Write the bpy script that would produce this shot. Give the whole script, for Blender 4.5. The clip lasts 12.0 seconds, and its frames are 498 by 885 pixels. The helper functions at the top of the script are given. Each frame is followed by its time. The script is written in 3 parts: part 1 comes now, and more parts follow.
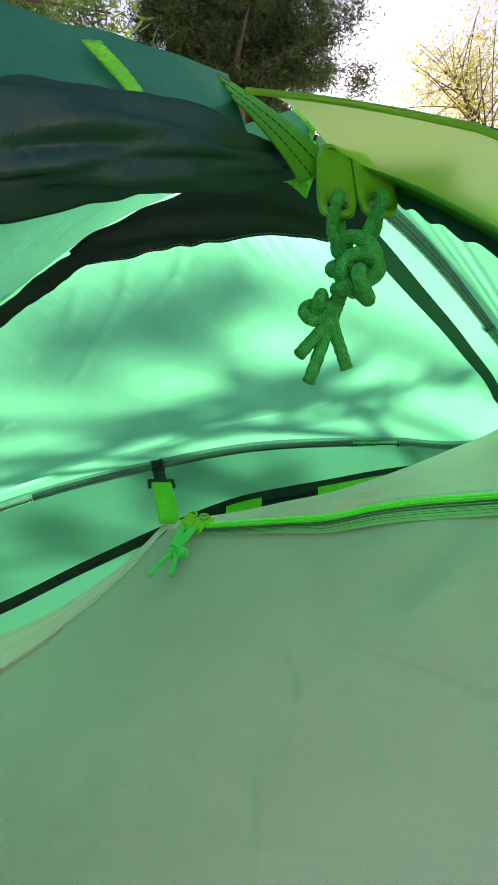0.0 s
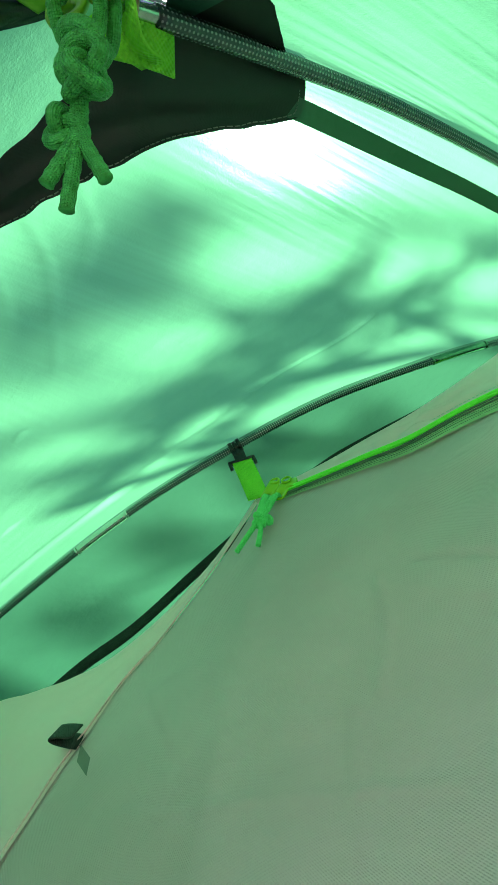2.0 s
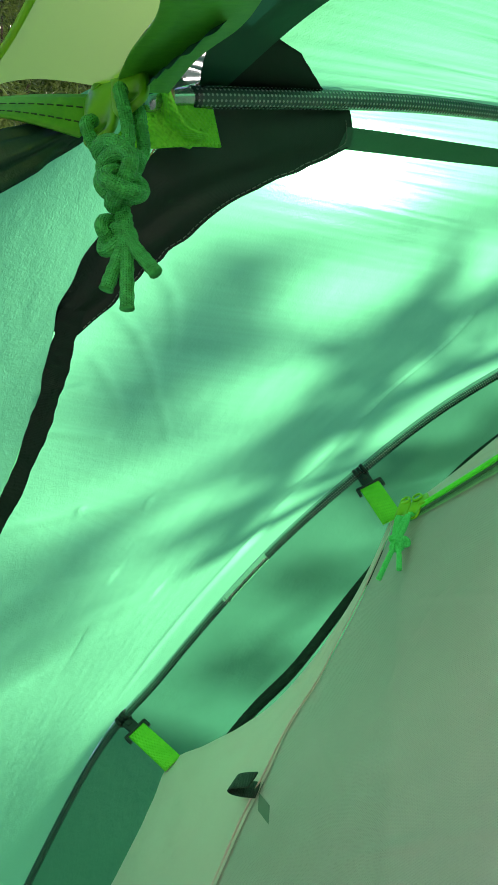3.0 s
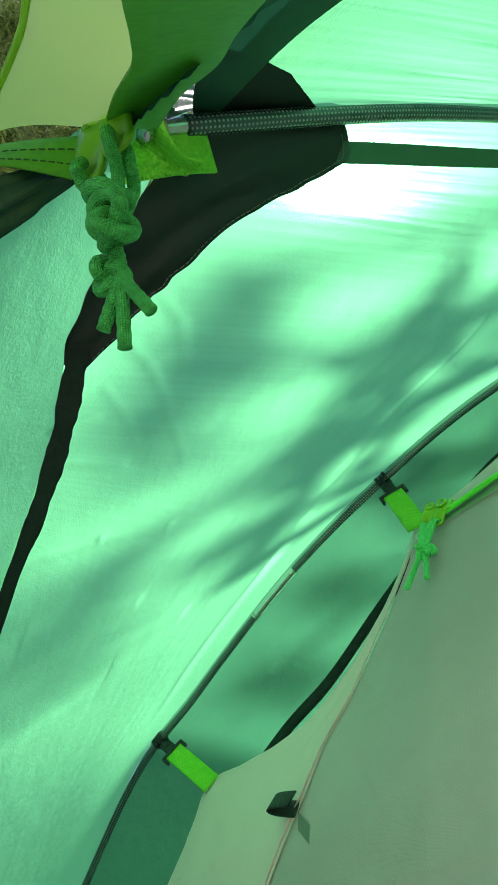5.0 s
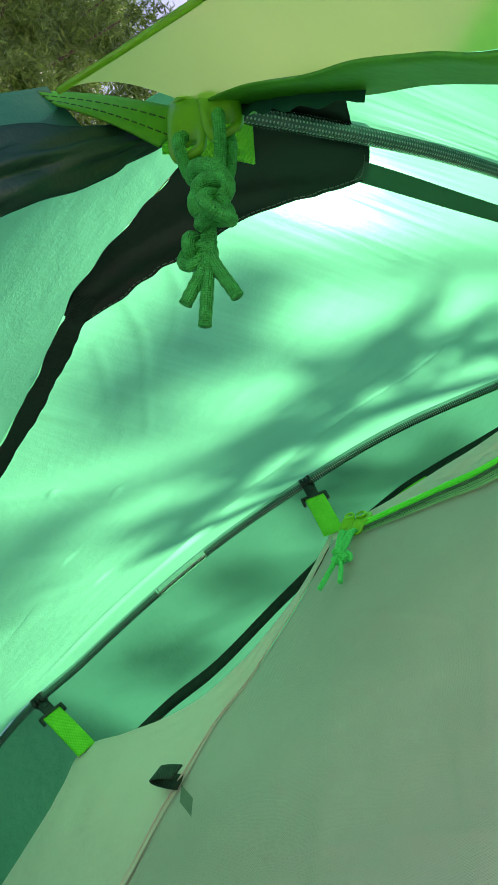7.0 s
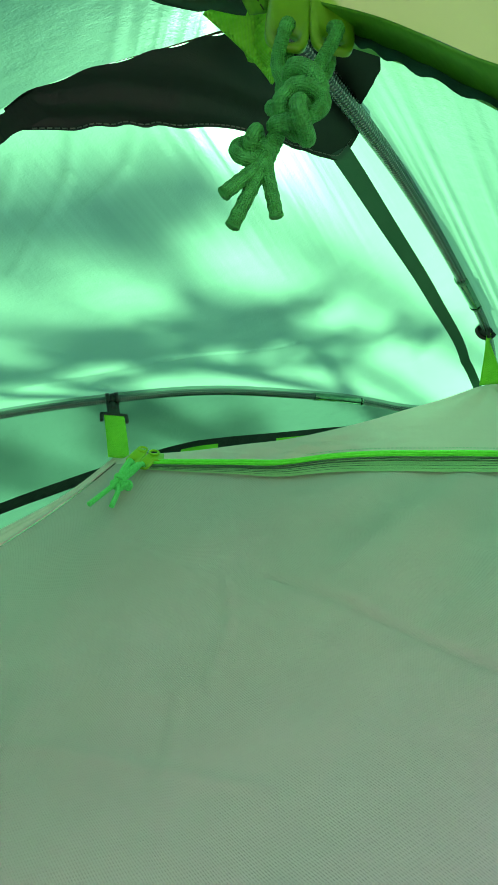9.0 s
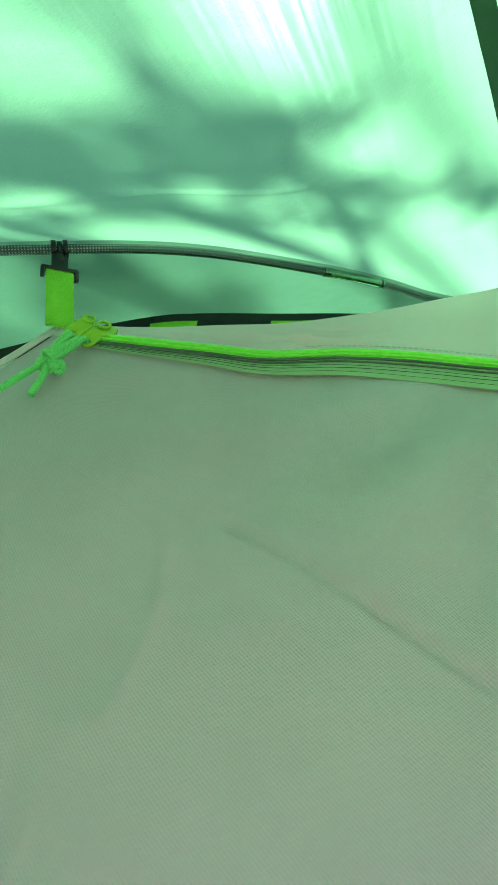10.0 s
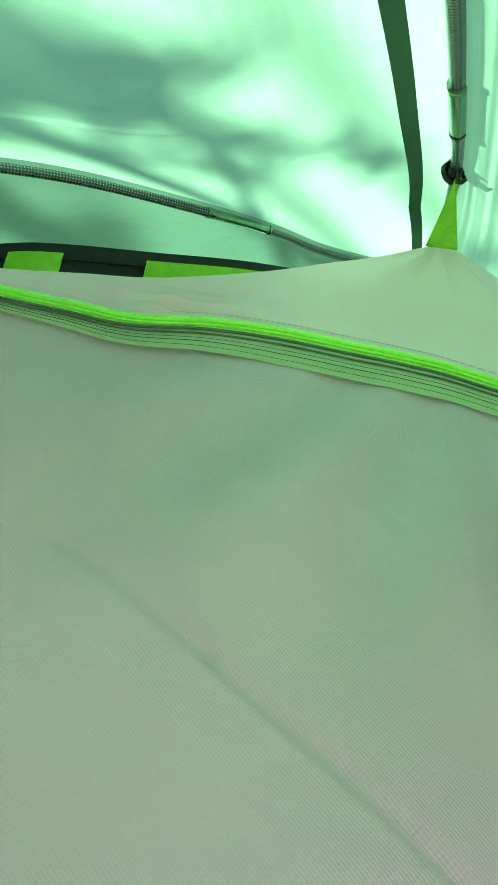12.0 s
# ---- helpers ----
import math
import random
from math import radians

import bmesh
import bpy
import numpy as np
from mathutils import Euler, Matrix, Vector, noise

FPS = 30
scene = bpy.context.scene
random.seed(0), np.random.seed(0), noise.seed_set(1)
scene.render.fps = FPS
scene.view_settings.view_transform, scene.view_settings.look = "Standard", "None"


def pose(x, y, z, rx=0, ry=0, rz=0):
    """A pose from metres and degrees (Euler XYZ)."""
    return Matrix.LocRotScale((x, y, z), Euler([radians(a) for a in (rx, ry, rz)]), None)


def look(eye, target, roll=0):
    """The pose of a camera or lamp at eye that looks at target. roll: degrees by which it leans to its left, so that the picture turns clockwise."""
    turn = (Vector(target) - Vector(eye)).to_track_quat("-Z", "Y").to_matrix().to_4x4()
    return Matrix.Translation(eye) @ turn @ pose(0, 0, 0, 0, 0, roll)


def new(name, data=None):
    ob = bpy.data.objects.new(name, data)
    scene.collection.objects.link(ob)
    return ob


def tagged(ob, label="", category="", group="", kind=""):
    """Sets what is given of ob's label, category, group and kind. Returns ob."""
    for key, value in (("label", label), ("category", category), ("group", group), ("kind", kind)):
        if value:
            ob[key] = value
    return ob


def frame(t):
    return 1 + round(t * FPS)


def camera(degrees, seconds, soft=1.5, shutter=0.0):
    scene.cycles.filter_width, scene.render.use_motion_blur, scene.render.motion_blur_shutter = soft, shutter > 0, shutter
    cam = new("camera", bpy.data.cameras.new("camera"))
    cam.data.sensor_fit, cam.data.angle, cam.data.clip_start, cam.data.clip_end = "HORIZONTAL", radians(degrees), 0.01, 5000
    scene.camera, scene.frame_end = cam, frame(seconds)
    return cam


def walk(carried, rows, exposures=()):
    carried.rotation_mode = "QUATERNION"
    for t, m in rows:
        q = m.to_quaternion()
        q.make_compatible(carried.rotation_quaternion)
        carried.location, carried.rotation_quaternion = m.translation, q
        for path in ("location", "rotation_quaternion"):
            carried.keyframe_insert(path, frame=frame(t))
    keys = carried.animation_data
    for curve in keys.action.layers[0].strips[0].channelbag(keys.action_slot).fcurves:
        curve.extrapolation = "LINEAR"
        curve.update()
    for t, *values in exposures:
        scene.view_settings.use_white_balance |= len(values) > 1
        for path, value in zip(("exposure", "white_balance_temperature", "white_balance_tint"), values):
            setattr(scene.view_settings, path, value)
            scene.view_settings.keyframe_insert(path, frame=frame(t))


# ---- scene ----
cam = camera(41.0, 12.0)
PATH = [
    (0, (0.059, 0.085, 0.547), (-0.027, 1.57, 1.884), 1.6),
    (0.5, (0.058, 0.119, 0.54), (-0.064, 1.617, 1.86), 4.2),
    (1, (0.072, 0.145, 0.53), (-0.161, 1.656, 1.82), 0.4),
    (1.5, (0.103, 0.142, 0.529), (-0.189, 1.586, 1.882), -1.7),
    (2, (0.138, 0.163, 0.537), (-0.378, 1.55, 1.882), -5.0),
    (2.5, (0.148, 0.176, 0.548), (-0.61, 1.462, 1.879), -7.2),
    (3, (0.154, 0.163, 0.538), (-0.662, 1.297, 1.97), -5.0),
    (4.8, (0.161, 0.166, 0.55), (-0.697, 1.253, 1.993), -7.6),
    (5, (0.161, 0.164, 0.542), (-0.692, 1.234, 1.999), -6.4),
    (5.5, (0.152, 0.154, 0.538), (-0.693, 1.228, 1.999), -5.1),
    (6, (0.155, 0.145, 0.538), (-0.617, 1.225, 2.034), -5.4),
    (6.5, (0.15, 0.14, 0.536), (-0.6, 1.24, 2.028), -5.5),
    (7, (0.13, 0.129, 0.536), (-0.502, 1.401, 1.944), -4.2),
    (7.5, (0.113, 0.117, 0.533), (-0.159, 1.606, 1.84), -2.2),
    (7.7, (0.109, 0.109, 0.523), (-0.036, 1.619, 1.827), -3.2),
    (9.3, (0.076, 0.136, 0.552), (0.079, 1.703, 1.794), 6.2),
    (9.5, (0.082, 0.168, 0.579), (0.076, 1.769, 1.777), 7.7),
    (10, (0.095, 0.259, 0.655), (0.148, 2.004, 1.632), 8.7),
    (10.5, (0.118, 0.274, 0.74), (0.445, 2.053, 1.593), 8.4),
    (11, (0.104, 0.285, 0.753), (0.608, 2.059, 1.527), 10.9),
    (11.5, (0.123, 0.271, 0.76), (0.682, 2.049, 1.486), 8.7),
    (12, (0.111, 0.264, 0.718), (0.537, 2.058, 1.493), 7.3),
]
walk(cam, [(t, look(eye, target, roll)) for t, eye, target, roll in PATH], ((0.0, 1.78, 6500, 26), (7.7, 1.78, 6500, 26), (10.0, 1.92, 6600, 44), (11.0, 2.08, 6650, 56), (12.0, 2.09, 6650, 56)))

# ---- light ----
SUN_AZ, SUN_EL = 3.0, 61.0
world = bpy.data.worlds.new("world")
scene.world = world
world.use_nodes = True
wn = world.node_tree.nodes
sky = wn.new("ShaderNodeTexSky")
sky.sky_type = "NISHITA"
sky.sun_disc = False
sky.sun_elevation = radians(SUN_EL)
sky.sun_rotation = radians(SUN_AZ)
world.node_tree.links.new(sky.outputs[0], wn["Background"].inputs[0])
wn["Background"].inputs[1].default_value = 0.065
sun_data = bpy.data.lights.new("sun", "SUN")
sun_data.energy, sun_data.angle, sun_data.color = 5.0, radians(0.5), (1.0, 0.95, 0.86)
sun = new("sun", sun_data)
sun_dir = Vector((math.sin(radians(SUN_AZ)) * math.cos(radians(SUN_EL)), math.cos(radians(SUN_AZ)) * math.cos(radians(SUN_EL)), math.sin(radians(SUN_EL))))
sun.matrix_world = look(sun_dir * 30, (0, 0, 0))


# ---- materials ----
def nodes_of(name):
    m = bpy.data.materials.new(name)
    m.use_nodes = True
    nt = m.node_tree
    nt.nodes.clear()
    return m, nt, nt.nodes.new("ShaderNodeOutputMaterial")


def noise_node(nt, scale, detail=4.0, rough=0.55, stretch=(1, 1, 1)):
    tc = nt.nodes.new("ShaderNodeTexCoord")
    mp = nt.nodes.new("ShaderNodeMapping")
    mp.inputs["Scale"].default_value = stretch
    n = nt.nodes.new("ShaderNodeTexNoise")
    n.inputs["Scale"].default_value, n.inputs["Detail"].default_value, n.inputs["Roughness"].default_value = scale, detail, rough
    nt.links.new(tc.outputs["Object"], mp.inputs[0])
    nt.links.new(mp.outputs[0], n.inputs["Vector"])
    return n


def ramp(nt, fac, a, b, lo=0.3, hi=0.7):
    r = nt.nodes.new("ShaderNodeValToRGB")
    r.color_ramp.elements[0].position, r.color_ramp.elements[0].color = lo, (*a, 1)
    r.color_ramp.elements[1].position, r.color_ramp.elements[1].color = hi, (*b, 1)
    nt.links.new(fac, r.inputs[0])
    return r.outputs[0]


def weave(nt, pitch):
    """Height of a plain weave with the given thread pitch in metres, in the sheet's own UVs (metres)."""
    uv = nt.nodes.new("ShaderNodeUVMap")
    sep = nt.nodes.new("ShaderNodeSeparateXYZ")
    nt.links.new(uv.outputs[0], sep.inputs[0])
    outs = []
    for i in (0, 1):
        k = nt.nodes.new("ShaderNodeMath")
        k.operation = "MULTIPLY"
        k.inputs[1].default_value = 2 * math.pi / pitch
        s = nt.nodes.new("ShaderNodeMath")
        s.operation = "SINE"
        nt.links.new(sep.outputs[i], k.inputs[0])
        nt.links.new(k.outputs[0], s.inputs[0])
        outs.append(s.outputs[0])
    m = nt.nodes.new("ShaderNodeMath")
    m.operation = "MULTIPLY"
    nt.links.new(outs[0], m.inputs[0])
    nt.links.new(outs[1], m.inputs[1])
    return m.outputs[0]


def bump(nt, height, strength, distance, normal=None):
    b = nt.nodes.new("ShaderNodeBump")
    b.inputs["Strength"].default_value, b.inputs["Distance"].default_value = strength, distance
    nt.links.new(height, b.inputs["Height"])
    if normal is not None:
        nt.links.new(normal, b.inputs["Normal"])
    return b.outputs[0]


def glare_streak_node(nt):
    """Long thin streaks of sun glare, running up the sheet in its own UVs (metres)."""
    uv = nt.nodes.new("ShaderNodeUVMap")
    mp = nt.nodes.new("ShaderNodeMapping")
    mp.inputs["Scale"].default_value = (5, 150, 1)
    n = nt.nodes.new("ShaderNodeTexNoise")
    n.inputs["Scale"].default_value, n.inputs["Detail"].default_value = 1.0, 4.0
    nt.links.new(uv.outputs[0], mp.inputs[0])
    nt.links.new(mp.outputs[0], n.inputs["Vector"])
    return n.outputs[0]


def fabric(name, refl_a, refl_b, trans, through_share, gloss=0.06, gloss_rough=0.35, scatter=0.35, pitch=0.0012, wrinkle=0.004, tone=9.0, cloth=0.35, ahead=None, spread=0.58, grain=0.0, streaks=False):
    """Coated tent cloth: diffuse, light that scatters through the cloth, a forward lobe, and a sheen."""
    m, nt, out = nodes_of(name)
    n = noise_node(nt, tone, 5)
    col = ramp(nt, n.outputs[0], refl_a, refl_b)
    crumple = noise_node(nt, 38, 6, 0.6)
    nrm = bump(nt, crumple.outputs[0], 0.5, wrinkle)
    if cloth:
        nrm = bump(nt, weave(nt, pitch), cloth, pitch * 0.16, nrm)
    if grain:
        nrm = bump(nt, noise_node(nt, 700, 2).outputs[0], grain, 0.0006, nrm)
    diff = nt.nodes.new("ShaderNodeBsdfDiffuse")
    tl = nt.nodes.new("ShaderNodeBsdfTranslucent")
    rf = nt.nodes.new("ShaderNodeBsdfRefraction")
    rf.distribution = "GGX"
    gl = nt.nodes.new("ShaderNodeBsdfGlossy")
    nt.links.new(col, diff.inputs["Color"])
    tl.inputs["Color"].default_value = (*trans, 1)
    rf.inputs["Color"].default_value = (*(ahead or trans), 1)
    if streaks:
        nt.links.new(ramp(nt, glare_streak_node(nt), [0.25 * c for c in ahead], [min(1, 1.9 * c) for c in ahead], 0.40, 0.66), rf.inputs["Color"])
    rf.inputs["IOR"].default_value, rf.inputs["Roughness"].default_value = 1.15, spread
    gl.inputs["Roughness"].default_value = gloss_rough
    gl.inputs["Color"].default_value = (0.9, 0.9, 0.9, 1)
    for s in (diff, tl, rf, gl):
        nt.links.new(nrm, s.inputs["Normal"])
    last = None
    for share, a, b in ((scatter, tl, rf), (through_share, diff, None), (gloss, None, gl)):
        mx = nt.nodes.new("ShaderNodeMixShader")
        mx.inputs[0].default_value = share
        nt.links.new((a or last).outputs[0], mx.inputs[1])
        nt.links.new((b or last).outputs[0], mx.inputs[2])
        last = mx
    nt.links.new(last.outputs[0], out.inputs[0])
    return m


def solid(name, a, b, rough=0.5, metal=0.0, scale=60.0, relief=0.0004, stretch=(1, 1, 1), coat=0.0, trans=0.0, ribs=0.0):
    m, nt, out = nodes_of(name)
    p = nt.nodes.new("ShaderNodeBsdfPrincipled")
    n = noise_node(nt, scale, 5, 0.6, stretch)
    nt.links.new(ramp(nt, n.outputs[0], a, b), p.inputs["Base Color"])
    p.inputs["Roughness"].default_value, p.inputs["Metallic"].default_value = rough, metal
    p.inputs["Coat Weight"].default_value = coat
    nrm = bump(nt, n.outputs[0], 0.4, relief)
    if ribs:
        nrm = bump(nt, weave(nt, ribs), 0.8, ribs * 0.25, nrm)
    nt.links.new(nrm, p.inputs["Normal"])
    if trans:
        tl = nt.nodes.new("ShaderNodeBsdfTranslucent")
        tl.inputs["Color"].default_value = (*b, 1)
        mx = nt.nodes.new("ShaderNodeMixShader")
        mx.inputs[0].default_value = trans
        nt.links.new(p.outputs[0], mx.inputs[1])
        nt.links.new(tl.outputs[0], mx.inputs[2])
        nt.links.new(mx.outputs[0], out.inputs[0])
    else:
        nt.links.new(p.outputs[0], out.inputs[0])
    return m


def braided(name, dark, light, pitch):
    """Diamond-wrapped sleeve of a pole, in UVs of metres along and round it."""
    m, nt, out = nodes_of(name)
    p = nt.nodes.new("ShaderNodeBsdfPrincipled")
    w = weave(nt, pitch)
    nt.links.new(ramp(nt, w, dark, light, 0.35, 0.62), p.inputs["Base Color"])
    nt.links.new(bump(nt, w, 0.6, 0.0004), p.inputs["Normal"])
    p.inputs["Roughness"].default_value, p.inputs["Coat Weight"].default_value = 0.26, 0.5
    nt.links.new(p.outputs[0], out.inputs[0])
    return m


M_FLY = fabric("fly_green", (0.06, 0.34, 0.19), (0.10, 0.42, 0.25), (0.145, 0.70, 0.295), 0.75, 0.05, 0.3, 0.10, cloth=0.0, wrinkle=0.002, ahead=(0.09, 0.35, 0.18), spread=0.46, grain=0.35, streaks=True)
M_REAR_SHADE = fabric("rear_shade_green", (0.03, 0.20, 0.11), (0.05, 0.26, 0.15), (0.045, 0.27, 0.12), 0.42, 0.05, 0.3, 0.2, cloth=0.0)
M_DARK = fabric("dark_patch", (0.005, 0.011, 0.008), (0.010, 0.019, 0.014), (0.01, 0.02, 0.015), 0.06, 0.04, 0.4, 0.1, 0.0009)
M_ROLL = fabric("rolled_shade_green", (0.003, 0.036, 0.018), (0.006, 0.055, 0.030), (0.006, 0.08, 0.04), 0.12, 0.045, 0.40, 0.1, 0.0006, cloth=0.0)
M_FLY_SHADE = fabric("fly_shade_green", (0.006, 0.07, 0.04), (0.012, 0.10, 0.06), (0.015, 0.16, 0.09), 0.10, 0.045, 0.34, 0.1, cloth=0.0)
M_LIME = fabric("lime_flap", (0.14, 0.50, 0.03), (0.20, 0.58, 0.05), (0.28, 0.70, 0.03), 0.80, 0.03, 0.4, 0.42, 0.0006, 0.001, cloth=0.0, ahead=(0.97, 0.98, 0.40), spread=0.30)
M_DOOR = fabric("door_grey", (0.58, 0.37, 0.41), (0.68, 0.43, 0.48), (0.80, 0.55, 0.56), 0.20, 0.12, 0.32, 0.2, 0.0025, cloth=0.38)
M_INNER = fabric("inner_pale", (0.97, 0.59, 0.60), (0.98, 0.64, 0.65), (0.95, 0.58, 0.56), 0.12, 0.10, 0.34, 0.2, 0.0012)
M_TAPE = solid("black_tape", (0.008, 0.012, 0.010), (0.022, 0.028, 0.024), 0.6, ribs=0.0022)
M_WEB = solid("lime_webbing", (0.13, 0.76, 0.02), (0.22, 0.92, 0.04), 0.6, trans=0.15, ribs=0.0030)
M_ZTAPE = solid("lime_zip_tape", (0.04, 0.36, 0.01), (0.08, 0.46, 0.02), 0.6, trans=0.25, scale=300)
M_ZIP = solid("lime_zip", (0.05, 0.90, 0.04), (0.11, 1.0, 0.08), 0.5, trans=0.03, scale=200)
M_TAB_SHADE = solid("shaded_lime_tab", (0.07, 0.36, 0.004), (0.11, 0.44, 0.006), 0.38)
M_TAB_LIT = solid("lit_lime_tab", (0.20, 0.54, 0.004), (0.27, 0.62, 0.008), 0.42)
M_CORD_SHADE = solid("shaded_green_cord", (0.004, 0.28, 0.025), (0.03, 0.58, 0.10), 0.6, scale=420, trans=0.12, relief=0.0005, ribs=0.0011)
M_CORD_LIT = solid("lit_green_cord", (0.005, 0.74, 0.10), (0.10, 0.96, 0.32), 0.6, scale=600, trans=0.05, relief=0.0004, ribs=0.0019)
M_BLACK = solid("black_plastic", (0.004, 0.004, 0.004), (0.011, 0.011, 0.011), 0.32)
M_POLE = braided("pole_sleeve", (0.03, 0.06, 0.06), (0.20, 0.28, 0.26), 0.0040)
M_METAL = solid("aluminium", (0.45, 0.50, 0.47), (0.62, 0.66, 0.62), 0.22, 0.9, 300, 0.0001)
M_BRASS = solid("grommet_metal", (0.30, 0.22, 0.12), (0.45, 0.34, 0.2), 0.35, 0.9)
M_GROUND = solid("pale_ground", (0.22, 0.22, 0.15), (0.34, 0.33, 0.25), 0.9, scale=8, relief=0.03)
M_BARK = solid("bark", (0.05, 0.035, 0.025), (0.13, 0.10, 0.075), 0.9, scale=9, relief=0.03, stretch=(3, 3, 0.6))
M_NEEDLE = solid("lit_fir_needles", (0.003, 0.011, 0.003), (0.17, 0.29, 0.05), 0.6, scale=5.0, trans=0.3)
M_FIR = solid("backlit_fir_needles", (0.002, 0.008, 0.002), (0.07, 0.12, 0.025), 0.7, scale=5.0, trans=0.12)
M_LEAF = solid("green_leaves", (0.04, 0.09, 0.02), (0.08, 0.14, 0.03), 0.6, scale=3, trans=0.3)
M_YELLOW = solid("spring_leaves", (0.34, 0.32, 0.05), (0.48, 0.44, 0.10), 0.6, scale=3, trans=0.4)


# ---- mesh helpers ----
def spline(pts, t):
    """Catmull-Rom through pts, t in 0..1."""
    n = len(pts) - 1
    k = min(max(t, 0.0), 1.0) * n
    i = min(int(k), n - 1)
    f = k - i
    p1, p2 = Vector(pts[i]), Vector(pts[i + 1])
    p0 = Vector(pts[i - 1]) if i else p1 * 2 - p2
    p3 = Vector(pts[i + 2]) if i + 2 <= n else p2 * 2 - p1
    return 0.5 * (2 * p1 + (p2 - p0) * f + (2 * p0 - 5 * p1 + 4 * p2 - p3) * f * f + (3 * p1 - p0 - 3 * p2 + p3) * f ** 3)


def empty(name, at, label, category, group=""):
    e = new(name)
    e.location = at
    e.empty_display_size = 0.02
    bpy.context.view_layer.update()
    return tagged(e, label, category, group)


def part(name, bm, mat, parent=None, label="", smooth=True, at=None):
    me = bpy.data.meshes.new(name)
    if smooth:
        for f in bm.faces:
            f.smooth = True
    bm.to_mesh(me)
    bm.free()
    me.materials.append(mat)
    ob = new(name, me)
    if parent is not None:
        ob.parent = parent
        root = Vector((0, 0, 0))
        p = parent
        while p is not None:
            root += p.location
            p = p.parent
        ob.location = -root
    return tagged(ob, label)


def grid_bm(fn, nu, nv, thick=0.0):
    """Sheet of fn(u, v), with UVs in metres; a thickness makes it a closed slab."""
    bm = bmesh.new()
    uvl = bm.loops.layers.uv.new("UVMap")
    pts = [[Vector(fn(i / nu, j / nv)) for j in range(nv + 1)] for i in range(nu + 1)]
    lu = [0.0]
    for i in range(nu):
        lu.append(lu[-1] + (pts[i + 1][nv // 2] - pts[i][nv // 2]).length)
    lv = [0.0]
    for j in range(nv):
        lv.append(lv[-1] + (pts[nu // 2][j + 1] - pts[nu // 2][j]).length)
    vs = [[bm.verts.new(p) for p in row] for row in pts]
    for i in range(nu):
        for j in range(nv):
            f = bm.faces.new((vs[i][j], vs[i + 1][j], vs[i + 1][j + 1], vs[i][j + 1]))
            for lp, (a, b) in zip(f.loops, ((i, j), (i + 1, j), (i + 1, j + 1), (i, j + 1))):
                lp[uvl].uv = (lu[a], lv[b])
    if thick:
        bm.normal_update()
        bmesh.ops.solidify(bm, geom=bm.faces[:], thickness=thick)
    return bm


def tube_bm(path, radius, sides=12, caps=True, flat=1.0):
    """Tube along a list of points; radius may be a function of 0..1. UVs in metres."""
    bm = bmesh.new()
    uvl = bm.loops.layers.uv.new("UVMap")
    path = [Vector(p) for p in path]
    n = len(path)
    rings, dist = [], [0.0]
    side = None
    for i, p in enumerate(path):
        d = (path[min(i + 1, n - 1)] - path[max(i - 1, 0)]).normalized()
        if side is None:
            side = d.orthogonal().normalized()
        side = (side - d * side.dot(d)).normalized()
        up = d.cross(side)
        r = radius(i / (n - 1)) if callable(radius) else radius
        rings.append([bm.verts.new(p + r * (math.cos(a) * side + flat * math.sin(a) * up)) for a in (2 * math.pi * k / sides for k in range(sides))])
        if i:
            dist.append(dist[-1] + (p - path[i - 1]).length)
    r0 = radius(0.5) if callable(radius) else radius
    for i in range(n - 1):
        for k in range(sides):
            f = bm.faces.new((rings[i][k], rings[i][(k + 1) % sides], rings[i + 1][(k + 1) % sides], rings[i + 1][k]))
            for lp, (a, b) in zip(f.loops, ((i, k), (i, k + 1), (i + 1, k + 1), (i + 1, k))):
                c = 2 * math.pi * r0 * b / sides
                lp[uvl].uv = (dist[a] * 0.7 + c * 0.7, dist[a] * 0.7 - c * 0.7)
    if caps:
        bm.faces.new(rings[0][::-1])
        bm.faces.new(rings[-1])
    return bm


def curve_pts(pts, n, a=0.0, b=1.0):
    return [spline(pts, a + (b - a) * i / n) for i in range(n + 1)]


def box_bm(size, at, axes=None, bevel=0.001):
    bm = bmesh.new()
    bm.loops.layers.uv.new("UVMap")
    bmesh.ops.create_cube(bm, size=1.0)
    rot = axes.to_4x4() if axes else Matrix.Identity(4)
    bmesh.ops.transform(bm, matrix=Matrix.Translation(at) @ rot @ Matrix.Diagonal((*size, 1)), verts=bm.verts)
    if bevel:
        bmesh.ops.bevel(bm, geom=bm.edges[:], offset=bevel, segments=2, affect="EDGES", profile=0.7)
    return bm


def join_bm(*bms):
    out = bms[0]
    for b in bms[1:]:
        me = bpy.data.meshes.new("tmp")
        b.to_mesh(me)
        b.free()
        out.from_mesh(me)
        bpy.data.meshes.remove(me)
    return out


def frame_axes(along, facing):
    """3x3 with columns: across, along, facing."""
    y = Vector(along).normalized()
    z = Vector(facing)
    z = (z - y * z.dot(y)).normalized()
    return Matrix((y.cross(z), y, z)).transposed()


def fuzz(p, k, amp, seed=0.0):
    return amp * noise.noise(Vector(p) * k + Vector((seed, seed * 1.7, -seed)))


# ---- ground ----
def ground_fn(u, v):
    x, y = (u - 0.5), (v - 0.5)
    x, y = 400 * x * abs(x) * 4, 400 * y * abs(y) * 4
    return (x, y, -0.02 + 0.03 * noise.noise(Vector((x * 0.4, y * 0.4, 0))) * min(1, math.hypot(x, y) / 4))


tagged(part("ground", grid_bm(ground_fn, 60, 60), M_GROUND), "pale unseen ground round the tent that bounces light inside", "ground", kind="structure")

